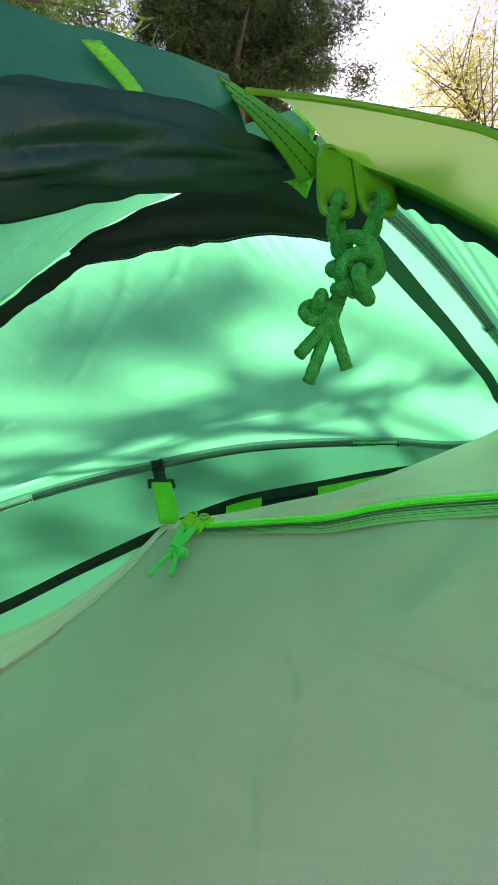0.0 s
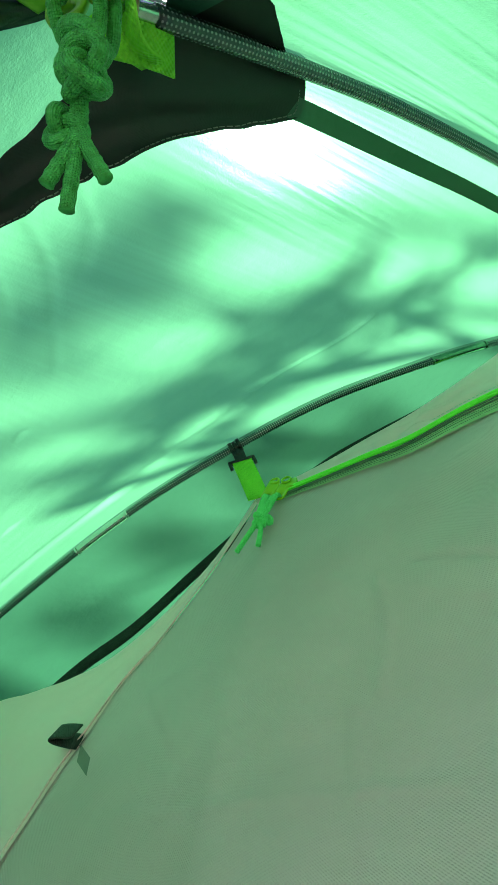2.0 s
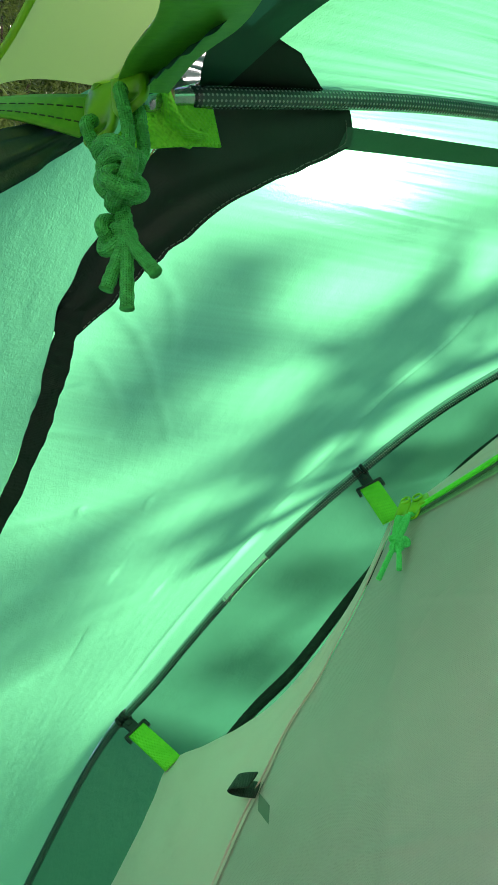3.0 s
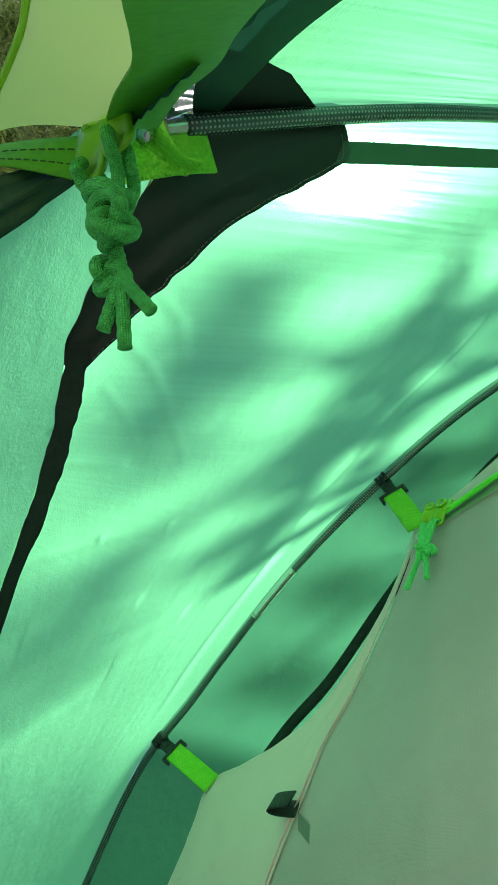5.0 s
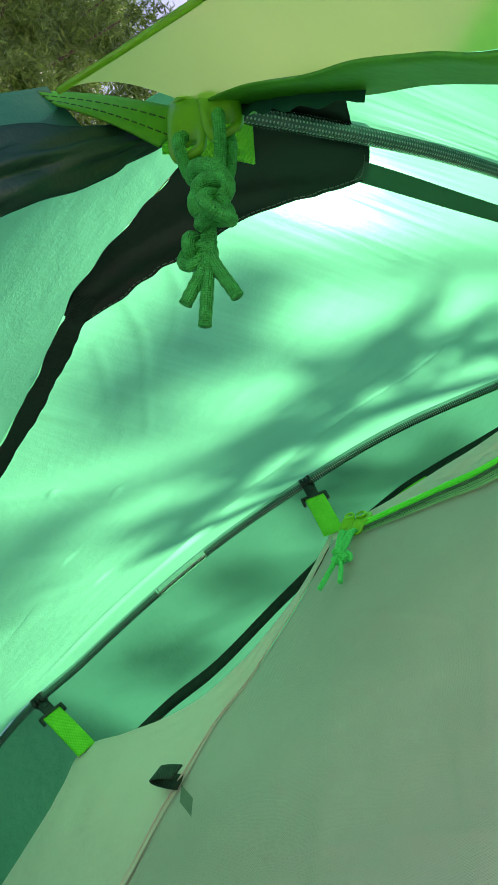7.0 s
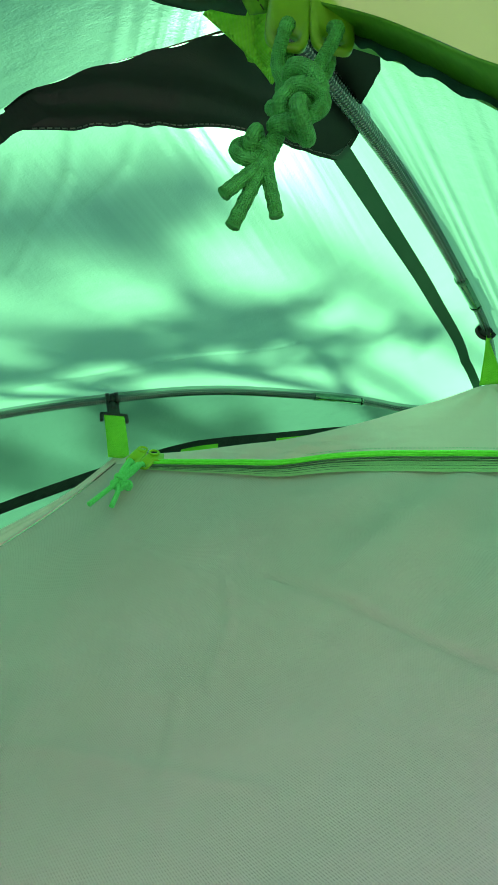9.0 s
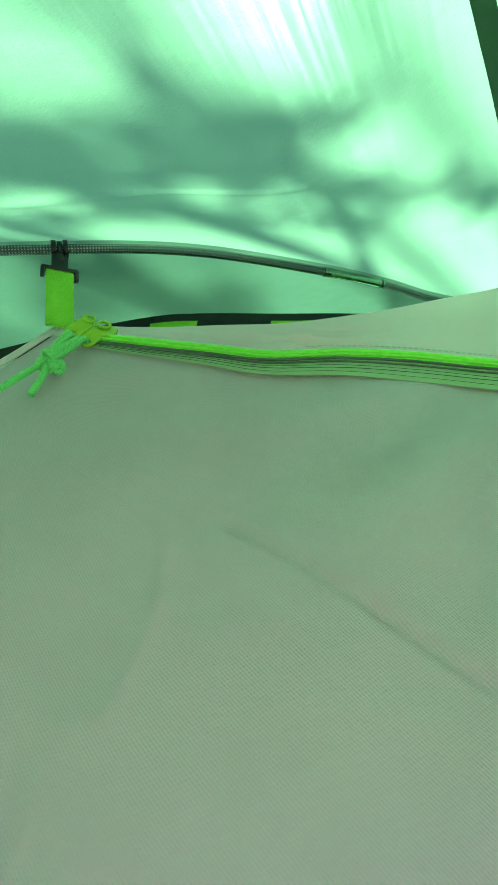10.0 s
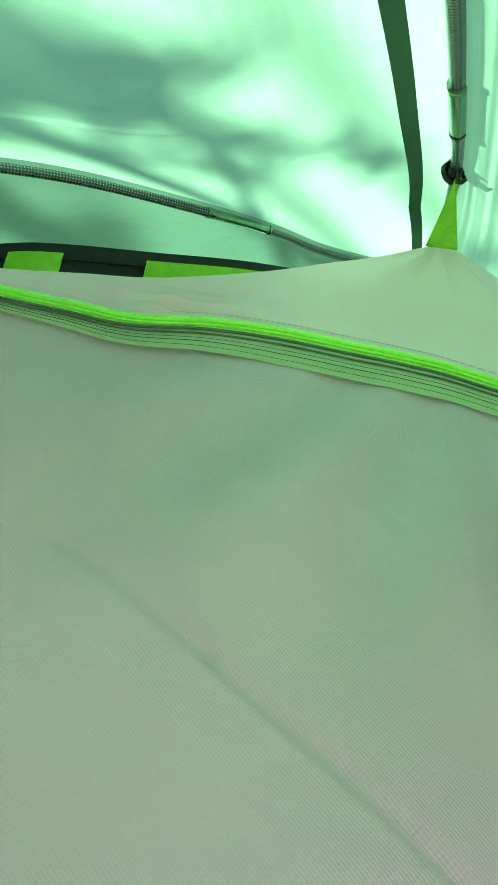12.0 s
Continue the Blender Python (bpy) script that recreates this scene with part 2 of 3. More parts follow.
# ---- tent: guiding lines ----
ARCH = [(1.45, 1.05, 0.0), (1.2, 1.03, 0.62), (0.9, 0.99, 1.07), (0.65, 0.94, 1.25), (0.47, 0.90, 1.275), (0.33, 0.875, 1.245), (0.248, 0.845, 1.226), (0.167, 0.811, 1.197), (0.03, 0.772, 1.155), (-0.092, 0.748, 1.106),
        (-0.25, 0.740, 1.047), (-0.44, 0.752, 0.963), (-0.61, 0.760, 0.858), (-0.88, 0.79, 0.52), (-1.1, 0.82, 0.0)]
RIDGE = [(0.066, 0.226, 0.880), (0.082, 0.246, 0.903), (0.175, 0.372, 1.005), (0.281, 0.531, 1.110), (0.383, 0.70, 1.214), (0.47, 0.90, 1.2725)]
SEAM_L = [(0.082, 0.243, 0.918), (0.03, 0.250, 0.885), (-0.03, 0.262, 0.855), (-0.078, 0.287, 0.838), (-0.118, 0.303, 0.808), (-0.168, 0.318, 0.765), (-0.36, 0.39, 0.60), (-0.75, 0.55, 0.0)]
SEAM_R = [(0.082, 0.243, 0.918), (0.15, 0.240, 0.892), (0.22, 0.245, 0.845), (0.35, 0.25, 0.72), (0.6, 0.28, 0.45), (0.95, 0.3, 0.0)]
DOOR_L = [(0.062, 0.196, 0.795), (0.03, 0.178, 0.742), (-0.01, 0.158, 0.69), (-0.08, 0.15, 0.62), (-0.17, 0.19, 0.56), (-0.32, 0.28, 0.42), (-0.72, 0.5, 0.0)]
DOOR_R = [(0.085, 0.208, 0.80), (0.125, 0.198, 0.73), (0.18, 0.19, 0.65), (0.28, 0.2, 0.56), (0.5, 0.23, 0.36), (0.92, 0.27, 0.0)]
LEFT_HALF = ARCH[4:][:]
RIGHT_HALF = ARCH[:5][::-1]


def lift(p, dz):
    return Vector((p[0], p[1], p[2] + dz))


def main_left(u, v):
    v2 = v ** 1.6
    a, b = spline(SEAM_L, v2), lift(spline(LEFT_HALF, v2), 0.0115)
    p = a.lerp(b, u)
    r = lift(spline(RIDGE[1:], u), 0.014)
    p += (r - spline(SEAM_L, 0).lerp(lift(Vector(LEFT_HALF[0]), 0.0115), u)) * (1 - v2) ** 9
    sag = -0.02 * math.sin(math.pi * u) * min(1, v * 4)
    p.z += sag + fuzz(p, 5.0, 0.010, 2.0) * math.sin(math.pi * min(1, max(0, u))) 
    return p


FLY_CREASES = [(0.015, 0.784, 0.151, 0.722, 1.0), (0.151, 0.722, 0.281, 0.695, 1.2), (0.281, 0.695, 0.553, 0.649, 0.9), (0.0, 0.602, 0.05, 0.579, 1.0), (0.06, 0.398, 0.101, 0.44, 0.9), (0.101, 0.44, 0.136, 0.51, 0.8),
               (0.05, 0.467, 0.09, 0.502, 0.9), (0.09, 0.502, 0.151, 0.571, 0.8), (0.151, 0.571, 0.216, 0.622, 0.5), (0.05, 0.537, 0.116, 0.602, 0.6), (0.025, 0.645, 0.116, 0.637, 0.8), (0.085, 0.842, 0.543, 0.761, 1.2),
               (0.095, 0.857, 0.372, 0.803, -1.0), (0.09, 0.811, 0.337, 0.761, 0.8), (0.804, 0.795, 0.829, 0.726, 1.6), (0.829, 0.726, 0.744, 0.672, 1.6), (0.744, 0.672, 0.668, 0.575, -1.6), (0.668, 0.575, 0.593, 0.421, -1.2)]


def fly_crease(u, v):
    off = 0.0
    for u0, v0, u1, v1, amp in FLY_CREASES:
        du, dv = (u1 - u0) * 0.6, (v1 - v0) * 0.6
        pu, pv = (u - u0) * 0.6, (v - v0) * 0.6
        k = min(1, max(0, (pu * du + pv * dv) / (du * du + dv * dv)))
        d2 = (pu - k * du) ** 2 + (pv - k * dv) ** 2
        w = 0.0035 if abs(amp) < 1.5 else 0.012
        if d2 < 16 * w * w:
            off += 0.0022 * amp * math.exp(-d2 / (w * w))
    return off


def side_sheet(u, v):
    p = main_left(u, v)
    p.z += fly_crease(u, v) + 0.0003 * noise.noise(Vector((u * 40, v * 9, 2.0))) * math.sin(math.pi * u)
    return p


def main_right(u, v):
    v2 = v ** 1.6
    a, b = spline(SEAM_R, v2), lift(spline(RIGHT_HALF, v2), 0.0115)
    p = a.lerp(b, u)
    r = lift(spline(RIDGE[1:], u), 0.014)
    p += (r - spline(SEAM_R, 0).lerp(lift(Vector(RIGHT_HALF[0]), 0.0115), u)) * (1 - v2) ** 9
    p.z += fuzz(p, 5.0, 0.008, 5.0) * math.sin(math.pi * u) * min(1, v * 6)
    p.z += 0.0022 * noise.noise(Vector((v * 38, u * 1.5, 7.0))) * min(1, u * 5) * min(1, v * 6)
    return p


def back_left(u, v):
    v2 = v ** 1.6
    a = lift(spline(LEFT_HALF, v2), 0.0115)
    b = a + Vector((0.02 * u, 0.9 * u, 0.19 * u - 0.35 * u * u))
    b.z = max(b.z, 0.0)
    return b


def back_right(u, v):
    v2 = v ** 1.6
    a = lift(spline(RIGHT_HALF, v2), 0.0115)
    b = a + Vector((0.02 * u, 0.9 * u, 0.19 * u - 0.35 * u * u))
    b.z = max(b.z, 0.0)
    return b


def back_end(u, v):
    p = Vector(ARCH[0]).lerp(Vector(ARCH[-1]), u)
    top = spline(ARCH, u)
    foot = Vector((top.x * 0.95, 2.15, 0.0))
    head = top + Vector((0.02, 0.9, -0.16 + 0.0115))
    head.z = max(head.z, 0.0)
    return head.lerp(foot, v)


def front_left(u, v):
    v2 = v ** 1.6
    p = spline(DOOR_L, v2).lerp(spline(SEAM_L, v2), u * 1.005)
    p += Vector((0.01, -0.012, 0.012)) * math.sin(math.pi * u) * min(1, 6 * v)
    return p


fly = empty("fly_sheet", (0.0, 0.6, 0.0), "translucent green tent flysheet with dark patch, front door tied open", "tent flysheet")
part("side_panel", grid_bm(side_sheet, 190, 260), M_FLY, fly)
part("side_panel", grid_bm(main_right, 60, 200), M_FLY, fly)
part("rear_panel", grid_bm(back_left, 20, 80), M_REAR_SHADE, fly)
part("rear_panel", grid_bm(back_right, 20, 60), M_REAR_SHADE, fly)
part("end_panel", grid_bm(back_end, 60, 16), M_FLY, fly)
part("front_panel", grid_bm(front_left, 24, 70), M_FLY, fly)


def front_right(u, v):
    v2 = (v * 0.42) ** 1.6
    p = spline(DOOR_R, v2).lerp(spline(SEAM_R, v2), 1.38 * u - 0.08)
    return p + Vector((0.0, -0.006, 0.008)) * math.sin(math.pi * u) * min(1, 6 * v) + Vector((0, 0, 0.002)) * math.sin(v * 55)


part("front_panel", grid_bm(front_right, 24, 60), M_FLY_SHADE, fly)


# ---- inner tent ----
def wall_y(x, z):
    l = max(0.0, -x - 0.05)
    return 0.72 - 0.2 * (x + 0.035) + 0.53 * (z - 0.986) + 0.05 * (1 - math.exp(-l / 0.15))


def on_wall(x, z, off=0.0):
    return Vector((x, wall_y(x, z) - off * 0.86, z + off * 0.46))


ZIP = [(-0.072, 0, 0.992), (-0.03, 0, 0.985), (0.02, 0, 0.979), (0.07, 0, 0.974), (0.115, 0, 0.969), (0.17, 0, 0.978), (0.22, 0, 0.979), (0.27, 0, 0.974), (0.31, 0, 0.970), (0.352, 0, 0.961), (0.45, 0, 0.925), (0.6, 0, 0.83), (0.75, 0, 0.68)]
EDGE = [(-0.079, 0, 1.019), (-0.03, 0, 1.012), (0.02, 0, 1.015), (0.07, 0, 1.024), (0.12, 0, 1.032), (0.17, 0, 1.050), (0.22, 0, 1.073), (0.27, 0, 1.101), (0.313, 0, 1.124), (0.347, 0, 1.146), (0.375, 0, 1.164), (0.403, 0, 1.166), (0.428, 0, 1.122), (0.453, 0, 1.080), (0.62, 0, 0.90), (0.80, 0, 0.72)]
SEAM = [(-0.074, 0, 1.0), (-0.12, 0, 0.907), (-0.164, 0, 0.848), (-0.207, 0, 0.80), (-0.23, 0, 0.756), (-0.247, 0, 0.722), (-0.257, 0, 0.685), (-0.275, 0, 0.6), (-0.31, 0, 0.3), (-0.34, 0, 0.0)]
HEM = [(-0.079, 0, 1.019), (-0.128, 0, 0.926), (-0.205, 0, 0.868), (-0.305, 0, 0.846), (-0.437, 0, 0.862), (-0.460, 0, 0.847), (-0.455, 0, 0.80), (-0.47, 0, 0.72), (-0.60, 0, 0.32), (-0.70, 0, 0.0)]


def crumple(p, amp=0.003):
    return fuzz(p, 7, amp, 3.0) + fuzz((p.x * 9, p.y * 9, p.z * 3), 2.5, amp * 0.5, 8.0)


def top_panel(u, v):
    a, b = spline(ZIP, u), spline(EDGE, u)
    p = a.lerp(b, v)
    fan = math.atan2(p.z - 1.17, p.x - 0.388)
    r = math.hypot(p.x - 0.388, p.z - 1.17)
    pull = 0.008 * math.sin(fan * 13) * min(1, r / 0.03) * math.exp(-r / 0.10)
    ruck = 0.013 * noise.noise(Vector((p.x * 28, 0, p.z * 90))) * math.exp(-((p.x - 0.12) / 0.12) ** 2)
    return on_wall(p.x, p.z, (crumple(p, 0.003) + ruck) * math.sin(math.pi * min(1, v + 0.15)) + 0.65 * pull * min(1, 5 * v) * (1 - v ** 8))


def left_panel(u, v):
    p = spline(SEAM, u).lerp(spline(HEM, u), v * 1.03 - 0.03)
    return on_wall(p.x, p.z, 0.0016 + crumple(p, 0.006) * min(1, 8 * u) + 0.003 * fuzz((u * 9, v * 5, 0), 1.0, 1.0, 4.0) * math.sin(math.pi * v))


CREASES = [(0.067, 0.787, 0.075, 0.735, 0.0022), (0.075, 0.735, 0.064, 0.681, 0.0022), (0.10, 0.79, 0.174, 0.742, -0.0028), (0.174, 0.742, 0.227, 0.704, -0.003), (0.227, 0.704, 0.34, 0.61, -0.0028),
           (-0.024, 0.834, 0.155, 0.716, 0.0012), (0.048, 0.676, 0.045, 0.56, 0.0018), (-0.09, 0.726, 0.005, 0.832, 0.0010), (-0.19, 0.82, -0.10, 0.70, 0.0014), (0.20, 0.90, 0.30, 0.78, 0.0012), (-0.10, 0.65, 0.10, 0.62, 0.0012)]


def crease(x, z, width=0.0030):
    off = 0.0
    for x0, z0, x1, z1, amp in CREASES:
        dx, dz = x1 - x0, z1 - z0
        k = ((x - x0) * dx + (z - z0) * dz) / (dx * dx + dz * dz)
        if -0.3 < k < 1.3:
            kk = min(1, max(0, k))
            d2 = (x - x0 - kk * dx) ** 2 + (z - z0 - kk * dz) ** 2
            off += amp * math.exp(-d2 / width ** 2)
    return off


def door_panel(u, v):
    v = v ** 1.35
    top = spline(ZIP, u)
    bottom = Vector((-0.34 + 1.2 * u, 0, 0.0))
    left = spline(SEAM, v)
    right = Vector((0.75 + 0.11 * v, 0, 0.68 * (1 - v)))
    c00, c10, c01, c11 = Vector(ZIP[0]), Vector(ZIP[-1]), Vector(SEAM[-1]), Vector((0.86, 0, 0))
    p = top * (1 - v) + bottom * v + left * (1 - u) + right * u - (c00 * (1 - u) * (1 - v) + c10 * u * (1 - v) + c01 * (1 - u) * v + c11 * u * v)
    fan = math.atan2(p.z - 1.02, p.x - 0.36)
    radial = 0.0055 * math.sin(fan * 16) * math.exp(-((math.hypot(p.x - 0.36, p.z - 1.02) - 0.2) / 0.14) ** 2)
    return on_wall(p.x, p.z, (crumple(p, 0.004) + radial * min(1, 6 * u)) * min(1, 8 * v) + 1.1 * crease(p.x, p.z) * min(1, 12 * u) + 0.0006 * noise.noise(Vector((p.x * 30, 1.0, p.z * 45))) * min(1, 8 * v) * min(1, 8 * u))


inner = empty("inner_tent", (0.0, 0.7, 0.0), "pale grey inner tent with closed zipped door, hung from the poles", "inner tent")
part("top_panel", grid_bm(top_panel, 200, 26), M_INNER, inner)
part("side_panel", grid_bm(left_panel, 70, 24), M_INNER, inner)
door = part("door_panel", grid_bm(door_panel, 230, 180), M_DOOR, inner, "grey ripstop door panel")


def zip_strip(lo, hi, off):
    def fn(u, v):
        c = spline(ZIP, 0.085 + 0.915 * u)
        return on_wall(c.x, c.z + lo + (hi - lo) * v, off + 0.0015 * math.sin(math.pi * v))
    return fn


part("zip_tape", grid_bm(zip_strip(-0.0075, 0.0080, 0.003), 160, 4, 0.0012), M_ZIP, inner, "bright green zip tape")

BAND = [(-0.55, 0.86, 0.83), (-0.40, 0.86, 0.923), (-0.305, 0.86, 0.966), (-0.204, 0.86, 1.029), (-0.094, 0.86, 1.092), (-0.016, 0.86, 1.130), (0.035, 0.86, 1.146), (0.117, 0.86, 1.164), (0.253, 0.86, 1.192), (0.40, 0.86, 1.20), (0.6, 0.86, 1.15)]


def band_fn(lo, hi, a=0.0, b=1.0, off=0.0):
    def fn(u, v):
        c = spline(BAND, a + (b - a) * u)
        return Vector((c.x, c.y + off, c.z + lo + (hi - lo) * v))
    return fn


part("edge_tape", grid_bm(band_fn(-0.017, 0.002), 90, 2, 0.0015), M_TAPE, inner, "black edge binding")
part("mesh_panel", grid_bm(band_fn(-0.12, -0.003, 0.44, 1.0, 0.004), 60, 4), M_TAPE, inner)
part("lime_panel", grid_bm(band_fn(-0.08, -0.012, 0.50, 0.60, -0.004), 20, 4), M_WEB, inner)
part("lime_panel", grid_bm(band_fn(-0.08, -0.012, 0.70, 0.80, -0.004), 20, 4), M_WEB, inner)

# ---- poles ----
arch = empty("arch_pole", (0.47, 0.90, 0.0), "grey braided tent pole bent into an arch", "tent pole")
part("tube", tube_bm(curve_pts(ARCH, 220), 0.0048, 12), M_POLE, arch)
ridge = empty("ridge_pole", (0.28, 0.53, 0.0), "grey braided tent pole running to the front peak", "tent pole")
part("tube", tube_bm(curve_pts(RIDGE, 80, 0.19, 1.0), 0.0055, 12), M_POLE, ridge)
part("pole_tip", tube_bm(curve_pts(RIDGE, 12, 0.0, 0.22), 0.0046, 12), M_METAL, ridge)


# ---- flysheet details ----
INSIDE = Vector((0.1, 0.3, 0.4))


def under(fn, u, v, off=0.0025):
    """Point on the inner side of a sheet."""
    e = 0.004
    p = fn(u, v)
    du = fn(min(1, u + e), v) - fn(max(0, u - e), v)
    dv = fn(u, min(1, v + e)) - fn(u, max(0, v - e))
    n = du.cross(dv).normalized()
    if n.dot(INSIDE - p) < 0:
        n = -n
    return p + n * off


def table(pairs, x):
    for (x0, y0), (x1, y1) in zip(pairs, pairs[1:]):
        if x <= x1:
            return y0 + (y1 - y0) * (x - x0) / (x1 - x0)
    return pairs[-1][1]


PATCH_L = [(0.0, 0.145), (0.10, 0.168), (0.15, 0.180), (0.165, 0.172), (0.198, 0.148), (0.229, 0.124), (0.248, 0.108), (0.295, 0.089), (0.342, 0.073), (0.369, 0.066), (0.42, 0.051), (0.458, 0.042), (0.497, 0.026), (0.505, 0.022)]
PATCH_R = [(0.0, 0.145), (0.03, 0.132), (0.10, 0.106), (0.18, 0.070), (0.24, 0.040), (0.275, 0.008), (0.29, -0.03)]


def patch_left(a, b):
    v = 0.505 * b
    edge = table(PATCH_L, v) * (1 + 0.03 * math.sin(v * 120 + 3 * math.sin(v * 31)) * min(1, 6 * abs(v - 0.152)))
    start = -0.004 + 0.0015 * math.sin(v * 90)
    p = under(main_left, start + (edge - start) * a, v, 0.0025)
    p.z += 0.0016 * math.sin(30 * v + 9 * a) * a * (1 - a) * 4
    p.z += fuzz(p, 30, 0.0012, 4.0)
    return p


def patch_right(a, b):
    v = 0.30 * b
    return under(main_right, -0.035 + (table(PATCH_R, v) + 0.035) * a, v, 0.0025)


part("reinforcement_patch", grid_bm(patch_left, 26, 90), M_DARK, fly, "dark stitched reinforcement patch")
part("reinforcement_patch", grid_bm(patch_right, 20, 40), M_DARK, fly, "dark stitched reinforcement patch")


def seam_left(a, b):
    v = 0.47 + 0.53 * a
    side = (main_left(0.05, v) - main_left(0.0, v)).normalized()
    p = under(main_left, 0.008, v, 0.004)
    w = 0.0074 + 0.0007 * noise.noise(Vector((v * 60, 0, 1))) + 0.0006 * math.sin(v * 71)
    p += side * 0.0012 * noise.noise(Vector((v * 45, 3, 0)))
    return p + side * w * (2 * b - 1) + Vector((0, 0, 0.001 * noise.noise(Vector((v * 80, b, 5)))))


def seam_ridge(a, b):
    u = 0.165 + 0.80 * a
    v = table([(0.165, 0.140), (0.38, 0.131), (0.50, 0.124), (0.80, 0.111), (0.965, 0.072)], u)
    side = (main_left(u, v + 0.02) - main_left(u, v - 0.02)).normalized()
    p = under(main_left, u, v, 0.003)
    return p + side * (0.0075 * (2 * b - 1))


part("seam_tape", grid_bm(lambda a, b: under(main_right, -0.035 + 0.05 * b, 0.02 + 0.46 * a, 0.003), 60, 4), M_FLY_SHADE, fly, "green seam tape")
part("seam_tape", grid_bm(seam_left, 120, 4), M_DARK, fly, "dark puckered seam tape")
M_SEAM = fabric("seam_green", (0.012, 0.06, 0.035), (0.02, 0.08, 0.05), (0.02, 0.12, 0.06), 0.2, 0.06, 0.35, 0.1)
part("seam_tape", grid_bm(seam_ridge, 90, 4), M_SEAM, fly, "dark green seam tape")


def stitches(name, fn, n, length, mat, parent, r=0.0004):
    """Row of short thread stitches along fn(0..1)."""
    bms = []
    for k in range(n):
        a, c = fn((k + 0.15) / n), fn((k + 0.85) / n)
        bms.append(tube_bm([a, (a + c) / 2, c], r, 4))
    part(name, join_bm(*bms), mat, parent)


M_THREAD = solid("thread", (0.10, 0.13, 0.11), (0.18, 0.2, 0.17), 0.8)
stitches("stitching", lambda s: patch_left(0.96, 0.2 + 0.78 * s) + Vector((0, -0.0008, -0.0008)), 60, 0.003, M_THREAD, fly, 0.00035)

# front door: lime storm flap, its zip tape, and the rolled door cloth
FLAP_UP = [(0.050, 0.169, 0.776), (0.078, 0.167, 0.760), (0.104, 0.163, 0.735), (0.117, 0.160, 0.715), (0.138, 0.157, 0.668), (0.156, 0.154, 0.632), (0.19, 0.158, 0.60), (0.28, 0.185, 0.51), (0.45, 0.215, 0.385)]
FLAP_LOW = [(0.082, 0.200, 0.795), (0.105, 0.190, 0.750), (0.124, 0.1835, 0.708), (0.1345, 0.1765, 0.678), (0.1435, 0.170, 0.645), (0.152, 0.165, 0.617), (0.187, 0.163, 0.592), (0.28, 0.19, 0.50), (0.45, 0.22, 0.37)]


def flap_fn(u, v):
    p = spline(FLAP_LOW, u).lerp(spline(FLAP_UP, u), v)
    p.y -= 0.006 * math.sin(math.pi * v)
    return p + Vector((0, 0.3, 0.5)) * fuzz(p, 18, 0.004, 1.0)


part("storm_flap", grid_bm(flap_fn, 60, 12), M_LIME, fly, "bright lime storm flap of the front door")
part("flap_hem", tube_bm([flap_fn(i / 60, 1.0) for i in range(61)], 0.0011, 6), M_LIME, fly)


def flap_tape(u, v):
    a = spline(FLAP_LOW, u)
    return a + Vector((0.013, 0.014, 0.006)) * v


part("zip_tape", grid_bm(flap_tape, 60, 4, 0.0008), M_ZTAPE, fly, "lime zip tape with dark stitching")
M_DTHREAD = solid("dark_thread", (0.01, 0.06, 0.01), (0.02, 0.09, 0.02), 0.8)
for k in (0.35, 0.75):
    stitches("stitching", lambda s, k=k: flap_tape(s * 0.6, k) + Vector((-0.0004, -0.0008, -0.0006)), 50, 0.003, M_DTHREAD, fly, 0.0004)


def left_tape(u, v):
    a = Vector((0.040, 0.167, 0.785)).lerp(Vector((0.083, 0.203, 0.792)), u)
    b = Vector((0.046, 0.172, 0.776)).lerp(Vector((0.068, 0.200, 0.774)), u)
    return a.lerp(b, v) + Vector((0, -0.002, 0)) * math.sin(math.pi * u)


part("zip_tape", grid_bm(left_tape, 24, 8, 0.0008), M_ZTAPE, fly, "lime zip tape with dark stitching")
for k in (0.35, 0.7):
    stitches("stitching", lambda s, k=k: left_tape(s, k) + Vector((0, -0.0008, -0.0006)), 16, 0.003, M_DTHREAD, fly, 0.0004)

ROLL = [(0.066, 0.200, 0.788, 0.004), (0.047, 0.186, 0.766, 0.0085), (0.022, 0.167, 0.733, 0.0110), (-0.004, 0.152, 0.700, 0.0122), (-0.045, 0.140, 0.658, 0.014), (-0.16, 0.165, 0.55, 0.022), (-0.36, 0.27, 0.36, 0.028), (-0.72, 0.48, 0.02, 0.035)]


def roll_fn(u, v):
    k = u * (len(ROLL) - 1)
    c = spline([r[:3] for r in ROLL], u)
    i = min(int(k), len(ROLL) - 2)
    r = ROLL[i][3] + (ROLL[i + 1][3] - ROLL[i][3]) * (k - i)
    d = (spline([q[:3] for q in ROLL], min(1, u + 0.01)) - spline([q[:3] for q in ROLL], max(0, u - 0.01))).normalized()
    s = d.cross(Vector((0, -0.66, 0.75))).normalized()
    n = s.cross(d)
    a = 2 * math.pi * v
    fold = 1 + 0.20 * math.sin(a * 2 + u * 7) + 0.15 * math.sin(a * 5 - u * 14) + 0.09 * math.sin(a * 9 + u * 20) + 0.14 * noise.noise(Vector((math.cos(a) * 1.5, math.sin(a) * 1.5, u * 22)))
    return c + r * fold * (math.cos(a) * n + 0.7 * math.sin(a) * s)


part("rolled_door", grid_bm(roll_fn, 120, 48), M_ROLL, fly, "green door cloth rolled back, darkened as in shade")


def fold_fn(u, v):
    top = Vector((-0.060, 0.126, 0.768)).lerp(Vector((0.044, 0.167, 0.786)), u)
    low = Vector((-0.040, 0.142, 0.668)).lerp(Vector((0.052, 0.187, 0.770)), u)
    p = low.lerp(top, v)
    return p + Vector((0, 0.6, -0.5)) * fuzz(p, 45, 0.005, 6.0)


